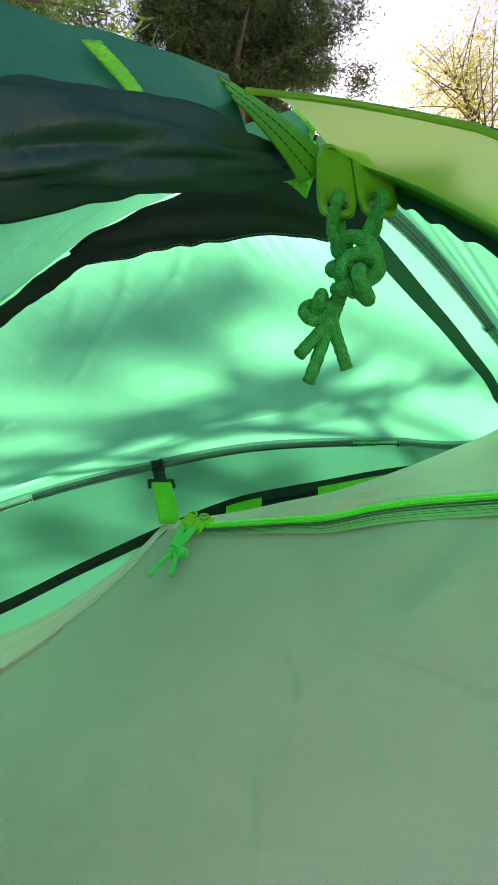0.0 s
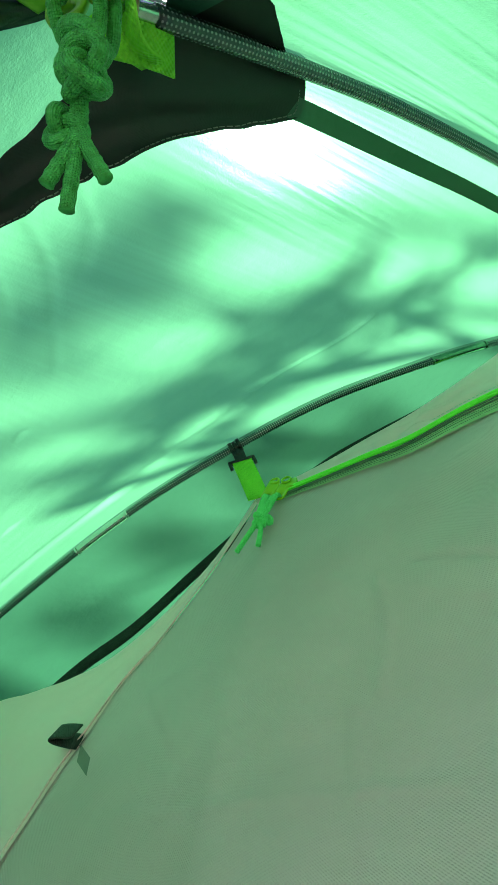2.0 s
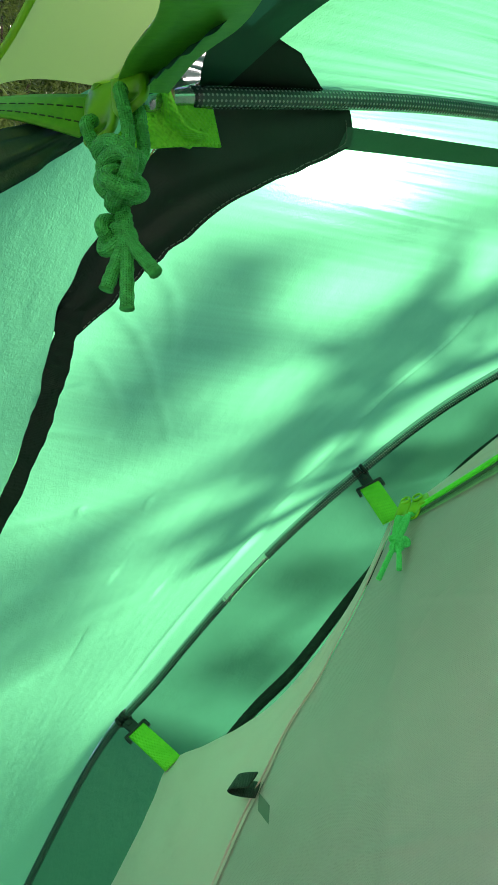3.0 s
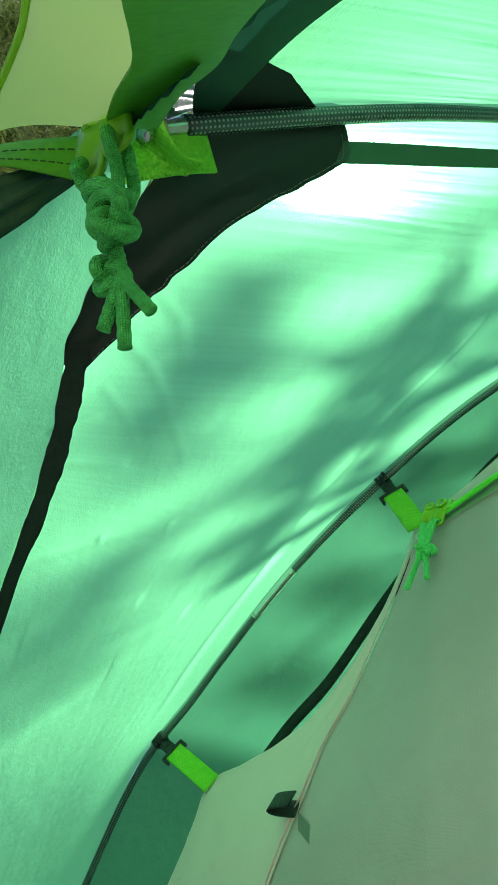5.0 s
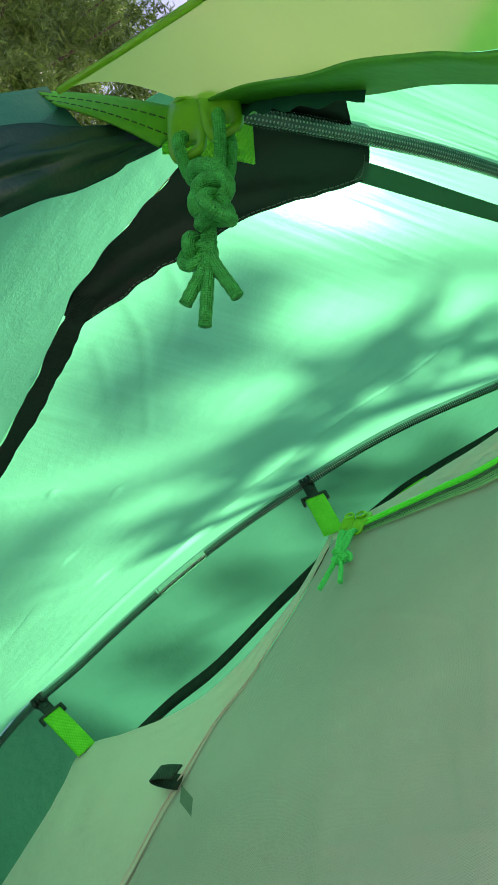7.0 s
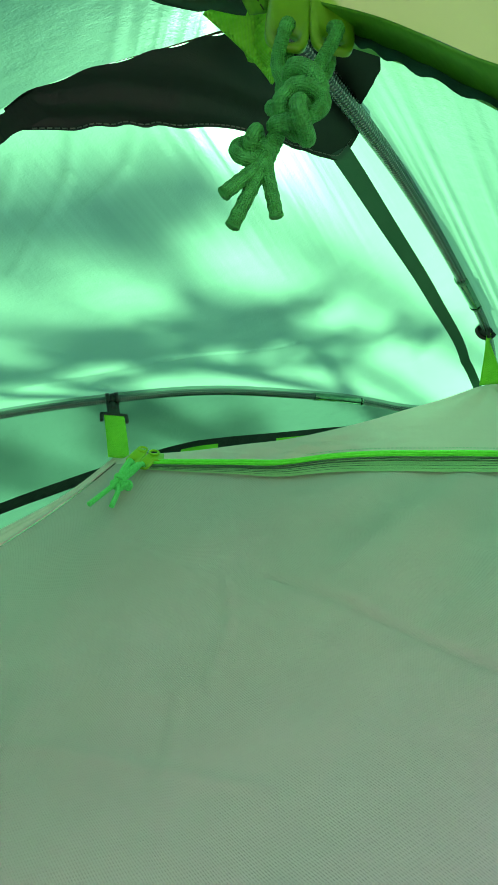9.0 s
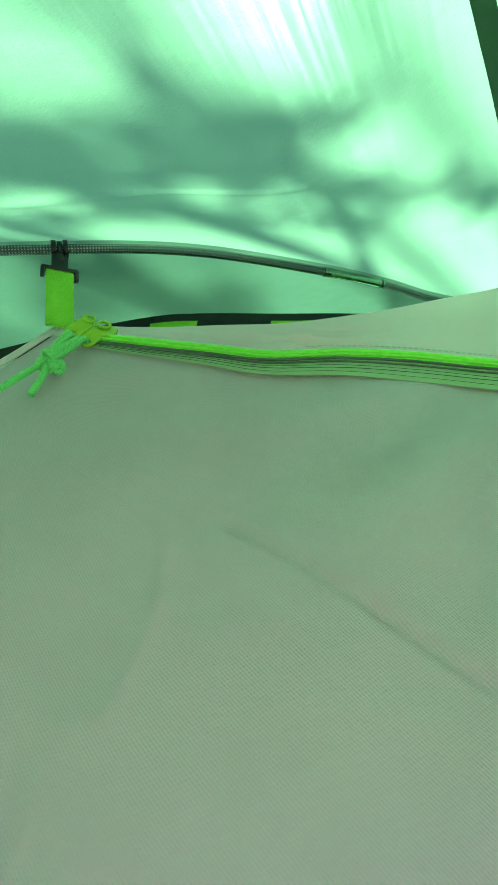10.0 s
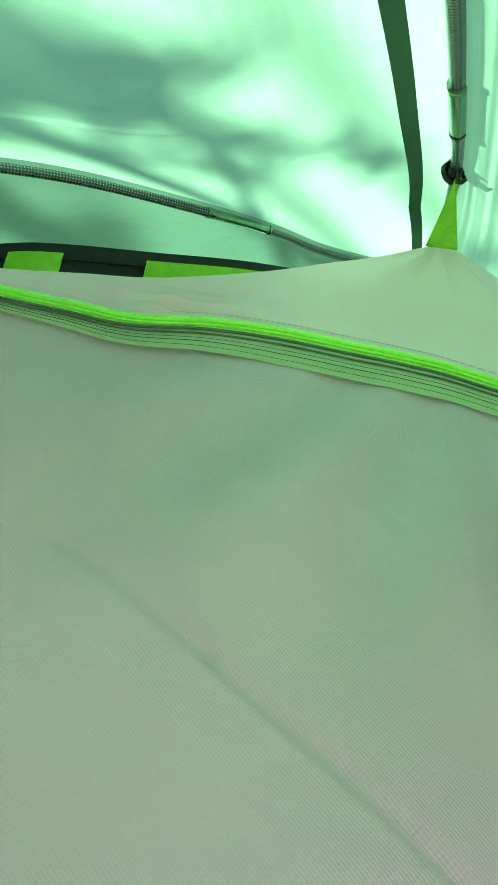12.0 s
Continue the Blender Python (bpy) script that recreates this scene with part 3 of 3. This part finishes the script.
part("door_fold", grid_bm(fold_fn, 60, 24), M_FLY_SHADE, fly, "folded edge of the green door cloth")
part("tie_strap", grid_bm(lambda u, v: fold_fn(0.58 + 0.18 * u + 0.05 * v, 0.85 - 0.75 * u) + Vector((0, -0.003, -0.004)), 16, 4, 0.001), M_WEB, fly, "lime tie strap")

# webbing loop and grommet that hold the pole tip
pole_d = (Vector(RIDGE[2]) - Vector(RIDGE[1])).normalized()
loop_n = Vector((0.36, -0.72, 0.57))
loop_n = (loop_n - pole_d * loop_n.dot(pole_d)).normalized()
loop_w = pole_d.cross(loop_n)
LOOP_O = spline(RIDGE, 0.11)


def ribbon(path, half):
    def fn(u, v):
        p = spline(path, u)
        return LOOP_O + pole_d * p.x + loop_n * p.y + loop_w * (p.z + half * (2 * v - 1))
    return fn


web = part("webbing_loop", grid_bm(ribbon([(0.020, -0.019, -0.002), (0.008, -0.016, 0.0), (0.002, -0.007, 0.002), (0.001, 0.002, 0.002), (0.004, 0.011, 0.001), (0.013, 0.017, -0.002)], 0.009), 40, 10, 0.0014), M_WEB, fly, "lime webbing loop")
part("webbing_base", grid_bm(lambda u, v: LOOP_O + pole_d * (-0.024 + 0.058 * u) + loop_n * (-0.012 + 0.0105 * (2 * v - 1)) + loop_w * (-0.006 + 0.006 * math.sin(math.pi * u * 0.8)), 30, 10, 0.0014), M_WEB, fly, "lime webbing base")
ring_pts = [LOOP_O + pole_d * 0.0035 + 0.0075 * (math.cos(a) * loop_n + math.sin(a) * loop_w) for a in (2 * math.pi * k / 24 for k in range(25))]
part("grommet", tube_bm(ring_pts, 0.0016, 8, False), M_BRASS, web, "brass grommet")


# ---- cords, tabs and sliders ----
def knot_bm(centre, size, r, seed):
    rng = random.Random(seed)
    tilt = Euler((rng.uniform(0, 3), rng.uniform(0, 3), rng.uniform(0, 3))).to_matrix()
    pts = []
    for k in range(73):
        a = 2 * math.pi * k / 72
        q = Vector((math.sin(a) + 2 * math.sin(2 * a), math.cos(a) - 2 * math.cos(2 * a), -1.6 * math.sin(3 * a))) / 3.0
        pts.append(Vector(centre) + tilt @ q * size)
    return tube_bm(pts, r, 10, False)


def cord_bm(pts, r, n=24):
    return tube_bm(curve_pts(pts, n), lambda t: r * (1 + 0.06 * math.sin(t * 70)), 10)


def tab_bm(top, along, facing, length, width, thick, hole):
    """Flat zip tab with rounded ends and a hole for the cord."""
    ax = frame_axes(along, facing)
    bm = bmesh.new()
    bm.loops.layers.uv.new("UVMap")
    n = 40

    def outline(k):
        a = 2 * math.pi * k / n
        c, s = math.cos(a), math.sin(a)
        return Vector((width / 2 * math.copysign(abs(c) ** 0.45, c), length / 2 * math.copysign(abs(s) ** 0.45, s) + length / 2, 0))
    hc = Vector((0, length - hole * 1.5, 0))
    layers = []
    for z, sc in ((-thick / 2, 0.95), (-thick / 3, 1.0), (thick / 3, 1.0), (thick / 2, 0.95)):
        layers.append([bm.verts.new(Vector(top) + ax @ (Vector((0, length / 2, 0)) + (outline(k) - Vector((0, length / 2, 0))) * sc + Vector((0, 0, z)))) for k in range(n)])
    inner_r = [[bm.verts.new(Vector(top) + ax @ (hc + Vector((hole * math.cos(2 * math.pi * k / n), hole * math.sin(2 * math.pi * k / n), z)))) for k in range(n)] for z in (-thick / 2, thick / 2)]
    for k in range(n):
        j = (k + 1) % n
        for a, b in zip(layers, layers[1:]):
            bm.faces.new((a[k], a[j], b[j], b[k]))
        bm.faces.new((layers[-1][k], layers[-1][j], inner_r[1][j], inner_r[1][k]))
        bm.faces.new((inner_r[0][k], inner_r[0][j], layers[0][j], layers[0][k]))
        bm.faces.new((inner_r[1][k], inner_r[1][j], inner_r[0][j], inner_r[0][k]))
    return bm


# front door slider: two tabs and a knotted cord
T0 = Vector((0.087, 0.201, 0.797))
slider = part("zip_slider", join_bm(box_bm((0.024, 0.006, 0.012), T0 + Vector((0, -0.001, 0.004)), None, 0.002), tube_bm([T0 + Vector((-0.006 + 0.005 * math.cos(a), -0.004 + 0.002 * math.sin(a), -0.001 + 0.005 * math.sin(a))) for a in (2 * math.pi * k / 20 for k in range(21))], 0.0013, 8, False),
                                    tube_bm([T0 + Vector((0.006 + 0.005 * math.cos(a), -0.004 + 0.002 * math.sin(a), -0.001 + 0.005 * math.sin(a))) for a in (2 * math.pi * k / 20 for k in range(21))], 0.0013, 8, False)), M_TAB_SHADE, fly, "green plastic double zip slider")
for s in (-1, 1):
    part("pull_tab", tab_bm(T0 + Vector((0.0062 * s, -0.005, -0.002)), (0.02 * s, 0.13, -1), (0.12, -1, -0.15), 0.042, 0.0138, 0.0024, 0.0036), M_TAB_SHADE, slider)
CR = 0.0021
kn = Vector((0.084, 0.208, 0.735))
cords = [cord_bm([T0 + Vector((s * 0.0065, -0.004, -0.037)), T0 + Vector((s * 0.0075, -0.005, -0.043)), kn + Vector((s * 0.006, -0.004, 0.014)), kn + Vector((s * 0.002, 0, 0.003))], CR) for s in (-1, 1)]
cords += [cord_bm([T0 + Vector((s * 0.0065, 0.003, -0.037)), T0 + Vector((s * 0.006, 0.005, -0.044)), kn + Vector((s * 0.004, 0.004, 0.014)), kn + Vector((-s * 0.002, 0.002, 0.003))], CR) for s in (-1, 1)]
knots = [knot_bm(kn, 0.0088, CR * 1.15, 3), knot_bm(kn + Vector((0.001, 0.0, -0.008)), 0.0075, CR * 1.15, 5), knot_bm(kn + Vector((-0.011, 0.009, -0.012)), 0.0050, CR, 8)]
for tip in ((-0.003, 0.019, -0.029), (-0.015, 0.020, -0.034), (-0.018, 0.014, -0.028)):
    cords.append(cord_bm([kn + Vector((-0.003, 0.003, -0.006)), kn + Vector((-0.007, 0.010, -0.014)), kn + Vector(tip)], CR))
for c in cords:
    part("cord", c, M_CORD_SHADE, slider)
for c in knots:
    part("knot", c, M_CORD_SHADE, slider)

# ---- inner tent details ----
Z0 = on_wall(-0.034, 0.996, 0.007)
down = (on_wall(-0.066, 0.884, 0.009) - Z0)
face = Vector((0.1, -0.87, 0.47))
islider = part("zip_slider", box_bm((0.020, 0.012, 0.006), on_wall(-0.022, 0.990, 0.004), frame_axes((1, 0, 0), face), 0.002), M_TAB_LIT, inner, "green plastic double zip slider")
axis = frame_axes(down, face)
for s in (-1, 1):
    part("pull_tab", tab_bm(Z0 + axis @ Vector((0.0071 * s, -0.001 * s, 0.003 + 0.0006 * s)), down, face + Vector((0.06 * s, 0, -0.3)), 0.035, 0.0138, 0.0022, 0.0038), M_TAB_LIT, islider)
    part("tab_ring", tube_bm([Z0 + axis @ Vector((0.0071 * s + 0.005 * math.cos(a), 0.001 + 0.005 * math.sin(a), 0.005)) for a in (2 * math.pi * k / 20 for k in range(21))], 0.0014, 8, False), M_TAB_LIT, islider)
ik = Z0 + axis @ Vector((-0.001, 0.078, 0.006))
IR = 0.0026
cords = []
for s in (-1, 1):
    hole = Z0 + axis @ Vector((0.0071 * s, 0.0295, 0.004))
    cords.append(cord_bm([hole + axis @ Vector((0, 0, -0.004)), hole + axis @ Vector((0, 0.005, 0.003)), ik + axis @ Vector((0.005 * s, -0.018, 0.001)), ik], IR))
    cords.append(cord_bm([hole + axis @ Vector((-0.003 * s, 0.001, -0.004)), hole + axis @ Vector((-0.003 * s, 0.007, 0.003)), ik + axis @ Vector((0.001 * s, -0.014, 0.003)), ik], IR))
    cords.append(cord_bm([ik, ik + axis @ Vector((0.005 * s - 0.003, 0.016, 0)), ik + axis @ Vector((0.010 * s - 0.003, 0.043 + 0.004 * s, -0.002))], IR))
knots = [knot_bm(ik, 0.0072, IR, 12), knot_bm(ik + axis @ Vector((-0.009, 0.002, 0)), 0.0052, IR, 14)]
for c in cords:
    part("cord", c, M_CORD_LIT, islider)
for c in knots:
    part("knot", c, M_CORD_LIT, islider)


def nearest(pts, target):
    return min((k / 1000 for k in range(1001)), key=lambda t: (spline(pts, t) - Vector(target)).length)


def strap(base, pole_at, face, half=0.0125):
    """Webbing strap from the inner tent to a plastic hook clipped on the pole."""
    base, pole_at = Vector(base), Vector(pole_at)
    t = nearest(ARCH, pole_at)
    d = (spline(ARCH, t + 0.004) - spline(ARCH, t - 0.004)).normalized()
    c = spline(ARCH, t)
    along = (c - base).normalized()
    ax = frame_axes(along, face)
    top = c - along * 0.030
    w = part("strap", grid_bm(lambda u, v: base.lerp(top, u) + ax @ Vector((half * (2 * v - 1), 0, 0.0015 * math.sin(u * 3))), 20, 8, 0.0016), M_WEB, inner, "lime webbing strap")
    bar = join_bm(box_bm((0.034, 0.0042, 0.006), top + along * 0.002, ax, 0.0015),
                  box_bm((0.0042, 0.012, 0.005), top + ax @ Vector((-0.0155, -0.003, 0)), ax, 0.0015),
                  box_bm((0.0042, 0.012, 0.005), top + ax @ Vector((0.0155, -0.003, 0)), ax, 0.0015),
                  box_bm((0.015, 0.020, 0.0065), top + along * 0.012, ax, 0.002),
                  box_bm((0.008, 0.012, 0.009), top + along * 0.017, ax, 0.002))
    hook = frame_axes(d, face)
    for k in (-0.0055, 0.0, 0.0055):
        bar = join_bm(bar, tube_bm([c + d * (k - 0.0022), c + d * (k + 0.0022)], 0.0088 if k else 0.0080, 14))
    part("pole_clip", bar, M_BLACK, w, "black plastic pole clip")
    return w


strap(on_wall(-0.072, 1.008, 0.003), (-0.098, 0.748, 1.104), (0.2, -0.85, 0.3))
strap(on_wall(-0.442, 0.852, 0.003), (-0.515, 0.757, 0.922), (0.3, -0.85, 0.3))

# peak strap: folded webbing drawn up to a hook on the ridge pole
pk_l, pk_r, pk_t = on_wall(0.368, 1.158, 0.004), on_wall(0.402, 1.160, 0.004), spline(RIDGE, nearest(RIDGE, (0.364, 0.666, 1.193))) + Vector((0.0, 0.0, -0.012))


def peak_web(u, v):
    a, b = pk_l.lerp(pk_t, u), pk_r.lerp(pk_t, u)
    p = a.lerp(b, 0.04 + 0.92 * v)
    return p + Vector((0, -0.004, 0)) * math.sin(2 * math.pi * v) * u


pw = part("strap", grid_bm(peak_web, 16, 12, 0.0016), M_WEB, inner, "folded lime webbing strap")
rt = nearest(RIDGE, pk_t + Vector((0, 0, 0.018)))
rc = spline(RIDGE, rt)
rd = (spline(RIDGE, rt + 0.01) - spline(RIDGE, rt - 0.01)).normalized()
ra = rd.orthogonal().normalized()
rb = rd.cross(ra)
hook = tube_bm([rc + 0.0105 * (math.cos(a) * ra + math.sin(a) * rb) + rd * (0.004 * math.sin(a)) for a in (0.3 + 5.6 * k / 24 for k in range(25))], 0.0030, 10)
hook = join_bm(hook, tube_bm([rc - rd * 0.004, rc + rd * 0.004], 0.0085, 14), tube_bm([pk_t + Vector((0, -0.002, -0.006)), pk_t.lerp(rc, 0.5) + Vector((0, -0.006, 0)), rc + Vector((0, -0.008, 0))], 0.0026, 8))
part("pole_clip", hook, M_BLACK, pw, "black plastic pole hook")

# elastic toggle at the seam
tg = on_wall(-0.232, 0.746, 0.004)
tl_ax = frame_axes((-0.93, 0.1, 0.28), (0.2, -0.85, 0.5))
part("toggle_loop", grid_bm(lambda u, v: tg + tl_ax @ Vector((0.0085 * (2 * v - 1), 0.030 * math.sin(math.pi * u) - 0.003, 0.005 * math.cos(math.pi * u) + 0.003)), 24, 4, 0.0014), M_TAPE, inner, "black elastic toggle loop")
part("toggle_showthrough", grid_bm(lambda u, v: on_wall(-0.228 + 0.024 * u + 0.006 * v, 0.742 - 0.020 * u - 0.018 * v, 0.0012), 8, 6), fabric("toggle_grey", (0.20, 0.20, 0.18), (0.26, 0.24, 0.22), (0.1, 0.15, 0.12), 0.2), inner, "grey patch on the door cloth, toggle tail showing through")

# zip: coil, door-side band and stitch lines
coil = tube_bm([on_wall(spline(ZIP, s).x, spline(ZIP, s).z - 0.0005, 0.0052) for s in (0.09 + 0.91 * k / 700 for k in range(701))], lambda t: 0.0017 + 0.0005 * math.sin(t * 2200), 6)
part("zip_coil", coil, M_ZIP, inner)
coil = tube_bm([on_wall(spline(ZIP, s).x, spline(ZIP, s).z - 0.0046, 0.0048) for s in (0.09 + 0.91 * k / 700 for k in range(701))], lambda t: 0.0014 + 0.0004 * math.sin(t * 2200), 6)
part("zip_coil", coil, M_ZIP, inner)
M_BAND = fabric("zip_band", (0.38, 0.62, 0.30), (0.50, 0.68, 0.38), (0.45, 0.70, 0.34), 0.30, 0.08, 0.35, 0.1, 0.0022)


def band_low(u, v):
    c = spline(ZIP, 0.085 + 0.915 * u)
    w = 0.009 + 0.021 * min(1, u * 2.2)
    return on_wall(c.x - 0.004, c.z - 0.007 - w * v, 0.0024)


part("zip_band", grid_bm(band_low, 120, 6), M_BAND, inner, "green woven band under the zip")
M_GREYLINE = solid("grey_piping", (0.06, 0.12, 0.07), (0.12, 0.18, 0.11), 0.7)
for k, r in ((0.06, 0.0012), (0.26, 0.0008), (0.47, 0.00022), (0.62, 0.0003), (0.83, 0.00018)):
    part("piping", tube_bm([band_low(s / 120, k) + Vector((0, -0.0008, 0.0004)) for s in range(121)], r, 5), M_GREYLINE, inner)
M_PTHREAD = solid("pale_thread", (0.5, 0.52, 0.42), (0.62, 0.64, 0.52), 0.8)
stitches("stitching", lambda s: on_wall(spline(ZIP, 0.35 + 0.5 * s).x, spline(ZIP, 0.35 + 0.5 * s).z + 0.012, 0.0035), 70, 0.003, M_PTHREAD, inner, 0.0004)
part("seam_piping", tube_bm([on_wall(*[spline(SEAM, s / 80)[k] for k in (0, 2)], 0.0026 + crumple(Vector(spline(SEAM, s / 80)), 0.004) * min(1, s / 10)) for s in range(81)], 0.0009, 6), M_INNER, inner)

# ---- pole joints ----
def ferrule(pole, pts, a, b, r, mat, label):
    ta, tb = nearest(pts, a), nearest(pts, b)
    bm = tube_bm(curve_pts(pts, 12, ta, tb), r, 16)
    for t in (ta, tb):
        d = (spline(pts, min(1, t + 0.003)) - spline(pts, max(0, t - 0.003))).normalized()
        c = spline(pts, t)
        bm = join_bm(bm, tube_bm([c - d * 0.0012, c + d * 0.0012], r * 1.08, 16))
    part("ferrule", bm, mat, pole, label)


M_GREENMETAL = solid("green_metal", (0.10, 0.26, 0.18), (0.18, 0.38, 0.26), 0.16, 0.9, 200, 0.0001)
ferrule(arch, ARCH, (-0.250, 0.740, 1.047), (-0.322, 0.744, 1.015), 0.0054, M_METAL, "bare aluminium ferrule")
ferrule(arch, ARCH, (0.167, 0.811, 1.197), (0.240, 0.842, 1.222), 0.0054, M_GREENMETAL, "shiny green metal ferrule")
ferrule(ridge, RIDGE, (0.281, 0.531, 1.110), (0.322, 0.598, 1.152), 0.0066, M_GREENMETAL, "shiny green metal ferrule")

# ---- groundsheet ----
gs = part("groundsheet", grid_bm(lambda u, v: (-0.68 + 1.7 * u, 0.24 + 1.75 * v, 0.012 + fuzz((u * 3, v * 3, 0), 2, 0.006)), 30, 30), M_SEAM, inner, "dark groundsheet")

# ---- trees ----
def leaf_cloud(rng, centre, size, count, leaf, squash=1.0, wide=0.2):
    c = Vector(centre)
    v, f = [], []
    for _ in range(count):
        p = c + Vector((rng.gauss(0, size), rng.gauss(0, size), rng.gauss(0, size * squash)))
        q = Euler((rng.uniform(0, 6.3), rng.uniform(0, 6.3), rng.uniform(0, 6.3))).to_matrix()
        s = leaf * rng.uniform(0.6, 1.4)
        k = len(v)
        for a, b in ((0, -0.5), (wide, 0), (0, 0.6), (-wide, 0)):
            v.append(p + q @ Vector((a * s, b * s * 1.6, 0.05 * s * (a * a * 8))))
        f.append((k, k + 1, k + 2, k + 3))
    return v, f


def tree(name, foot, height, radius, mat, label, seed, leaf, clumps, per, spread, low=0.25, droop=0.0, taper=0.7, loose=1.0, wide=0.2):
    rng = random.Random(seed)
    t = empty(name, foot, label, "tree")
    foot = Vector(foot)
    bms = [tube_bm([foot + Vector((0.1 * math.sin(k * 0.9 + seed), 0.1 * math.cos(k * 1.3), height * k / 10)) for k in range(11)], lambda a: radius * (1 - 0.9 * a) + 0.01, 10)]
    vv, ff = [], []
    for i in range(clumps):
        h = height * (low + (0.98 - low) * ((i + 0.5) / clumps))
        a = i * 2.39996 + rng.uniform(-0.3, 0.3)
        reach = spread * (1.05 - (h / height)) ** taper * rng.uniform(0.65, 1.15)
        tip = foot + Vector((math.cos(a) * reach, math.sin(a) * reach, h + reach * (0.25 - droop)))
        base = foot + Vector((0, 0, h))
        limb = [base.lerp(tip, s) + Vector((0, 0, 0.12 * reach * math.sin(math.pi * s))) for s in (0, 0.25, 0.5, 0.75, 1)]
        bms.append(tube_bm(limb, lambda s, r=radius: max(0.008, 0.22 * r * (1 - s)), 5))
        for s in range(4):
            c = base.lerp(tip, 0.3 + 0.7 * s / 3 + rng.uniform(-0.05, 0.05)) + Vector((rng.uniform(-0.2, 0.2), rng.uniform(-0.2, 0.2), rng.uniform(-0.2, 0.1)))
            v, f = leaf_cloud(rng, c, (0.10 * reach + 0.07) * loose, per, leaf, 0.5, wide)
            k = len(vv)
            vv += v
            ff += [tuple(j + k for j in q) for q in f]
    part("trunk", join_bm(*bms), M_BARK, t)
    me = bpy.data.meshes.new("crown")
    me.from_pydata([p - foot for p in vv], [], ff)
    me.materials.append(mat)
    crown = new("crown", me)
    crown.parent = t
    return t


tree("fir_tree", (-0.55, 3.65, 0), 17.5, 0.26, M_FIR, "tall green fir with dense drooping boughs, darkened as backlit", 3, 0.042, 140, 1000, 2.9, 0.58, 0.25, 0.7, 0.55, 0.17)
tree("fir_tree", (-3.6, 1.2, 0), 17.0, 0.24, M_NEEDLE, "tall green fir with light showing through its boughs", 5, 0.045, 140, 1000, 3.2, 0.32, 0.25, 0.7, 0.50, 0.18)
tree("yellow_tree", (3.9, 5.6, 0), 16.6, 0.10, M_YELLOW, "tall tree with sparse yellow spring leaves", 7, 0.065, 56, 36, 2.3, 0.72, -0.5, 0.35)

# broad-leaved tree added out of view behind the tent to dapple it; its boughs lie between the sun and the cloth points
# below
BOUGHS = [(3.4, 0.012, 200, [(-0.22, 0.60, 0.95), (-0.08, 0.57, 0.99), (0.02, 0.575, 1.03), (0.12, 0.59, 1.07), (0.205, 0.61, 1.10), (0.30, 0.63, 1.14)]),
          (4.0, 0.010, 90, [(-0.13, 0.65, 1.0), (0.0, 0.64, 1.05), (0.10, 0.66, 1.10), (0.20, 0.69, 1.14)]),
          (3.8, 0.020, 170, [(-0.10, 0.53, 0.95), (-0.01, 0.52, 0.985), (0.05, 0.52, 1.0), (0.10, 0.505, 1.01)]),
          (3.4, 0.010, 22, [(0.09, 0.51, 1.005), (0.14, 0.485, 1.012)]),
          (5.5, 0.018, 130, [(0.03, 0.325, 0.912), (0.014, 0.345, 0.905), (-0.02, 0.352, 0.893), (-0.045, 0.37, 0.89)]),
          (5.5, 0.018, 80, [(-0.05, 0.335, 0.875), (-0.065, 0.37, 0.885), (-0.08, 0.42, 0.90)]),
          (5.0, 0.018, 40, [(-0.165, 0.378, 0.824), (-0.20, 0.40, 0.82), (-0.25, 0.42, 0.78)]),
          (4.6, 0.018, 36, [(-0.187, 0.51, 0.903), (-0.13, 0.55, 0.95)]),
          (6.0, 0.026, 260, [(-0.42, 0.84, 0.98), (-0.40, 0.92, 0.97)]), (6.0, 0.024, 240, [(-0.27, 0.80, 1.05), (-0.24, 0.90, 1.05)]), (6.0, 0.022, 200, [(-0.12, 0.80, 1.11), (-0.10, 0.90, 1.11)]),
          (6.0, 0.026, 240, [(0.05, 0.84, 1.17), (0.08, 0.94, 1.17)]),
          (4.5, 0.020, 40, [(0.33, 0.40, 1.02), (0.45, 0.44, 1.05)])]


def shade_tree(foot, height):
    rng = random.Random(11)
    foot = Vector(foot)
    t = empty("shade_tree", foot, "unseen broad-leaved tree, its thin boughs added to shade the tent", "tree")
    bms = [tube_bm([foot + Vector((0.06 * math.sin(k * 0.9), 0.05 * math.cos(k * 1.3), height * k / 10)) for k in range(11)], lambda a: 0.07 * (1 - 0.8 * a), 10)]
    vv, ff = [], []
    for far, spread, count, pts in BOUGHS:
        line = [Vector(p) + sun_dir * far for p in pts]
        base = foot + Vector((0, 0, height * rng.uniform(0.6, 0.95)))
        bms.append(tube_bm([base, base.lerp(line[0], 0.5) + Vector((0, 0, 0.15))] + line, lambda a: 0.016 * (1 - a) + 0.003, 5))
        for k in range(count):
            v, f = leaf_cloud(rng, spline(line, rng.random()), spread, 1, 0.023 if far < 5.8 else 0.016, 1.0, 0.26)
            n = len(vv)
            vv += v
            ff += [tuple(j + n for j in q) for q in f]
    part("trunk", join_bm(*bms), M_BARK, t)
    me = bpy.data.meshes.new("crown")
    me.from_pydata([p - foot for p in vv], [], ff)
    me.materials.append(M_LEAF)
    crown = new("crown", me)
    crown.parent = t


shade_tree((1.5, 4.6, 0), 7.4)
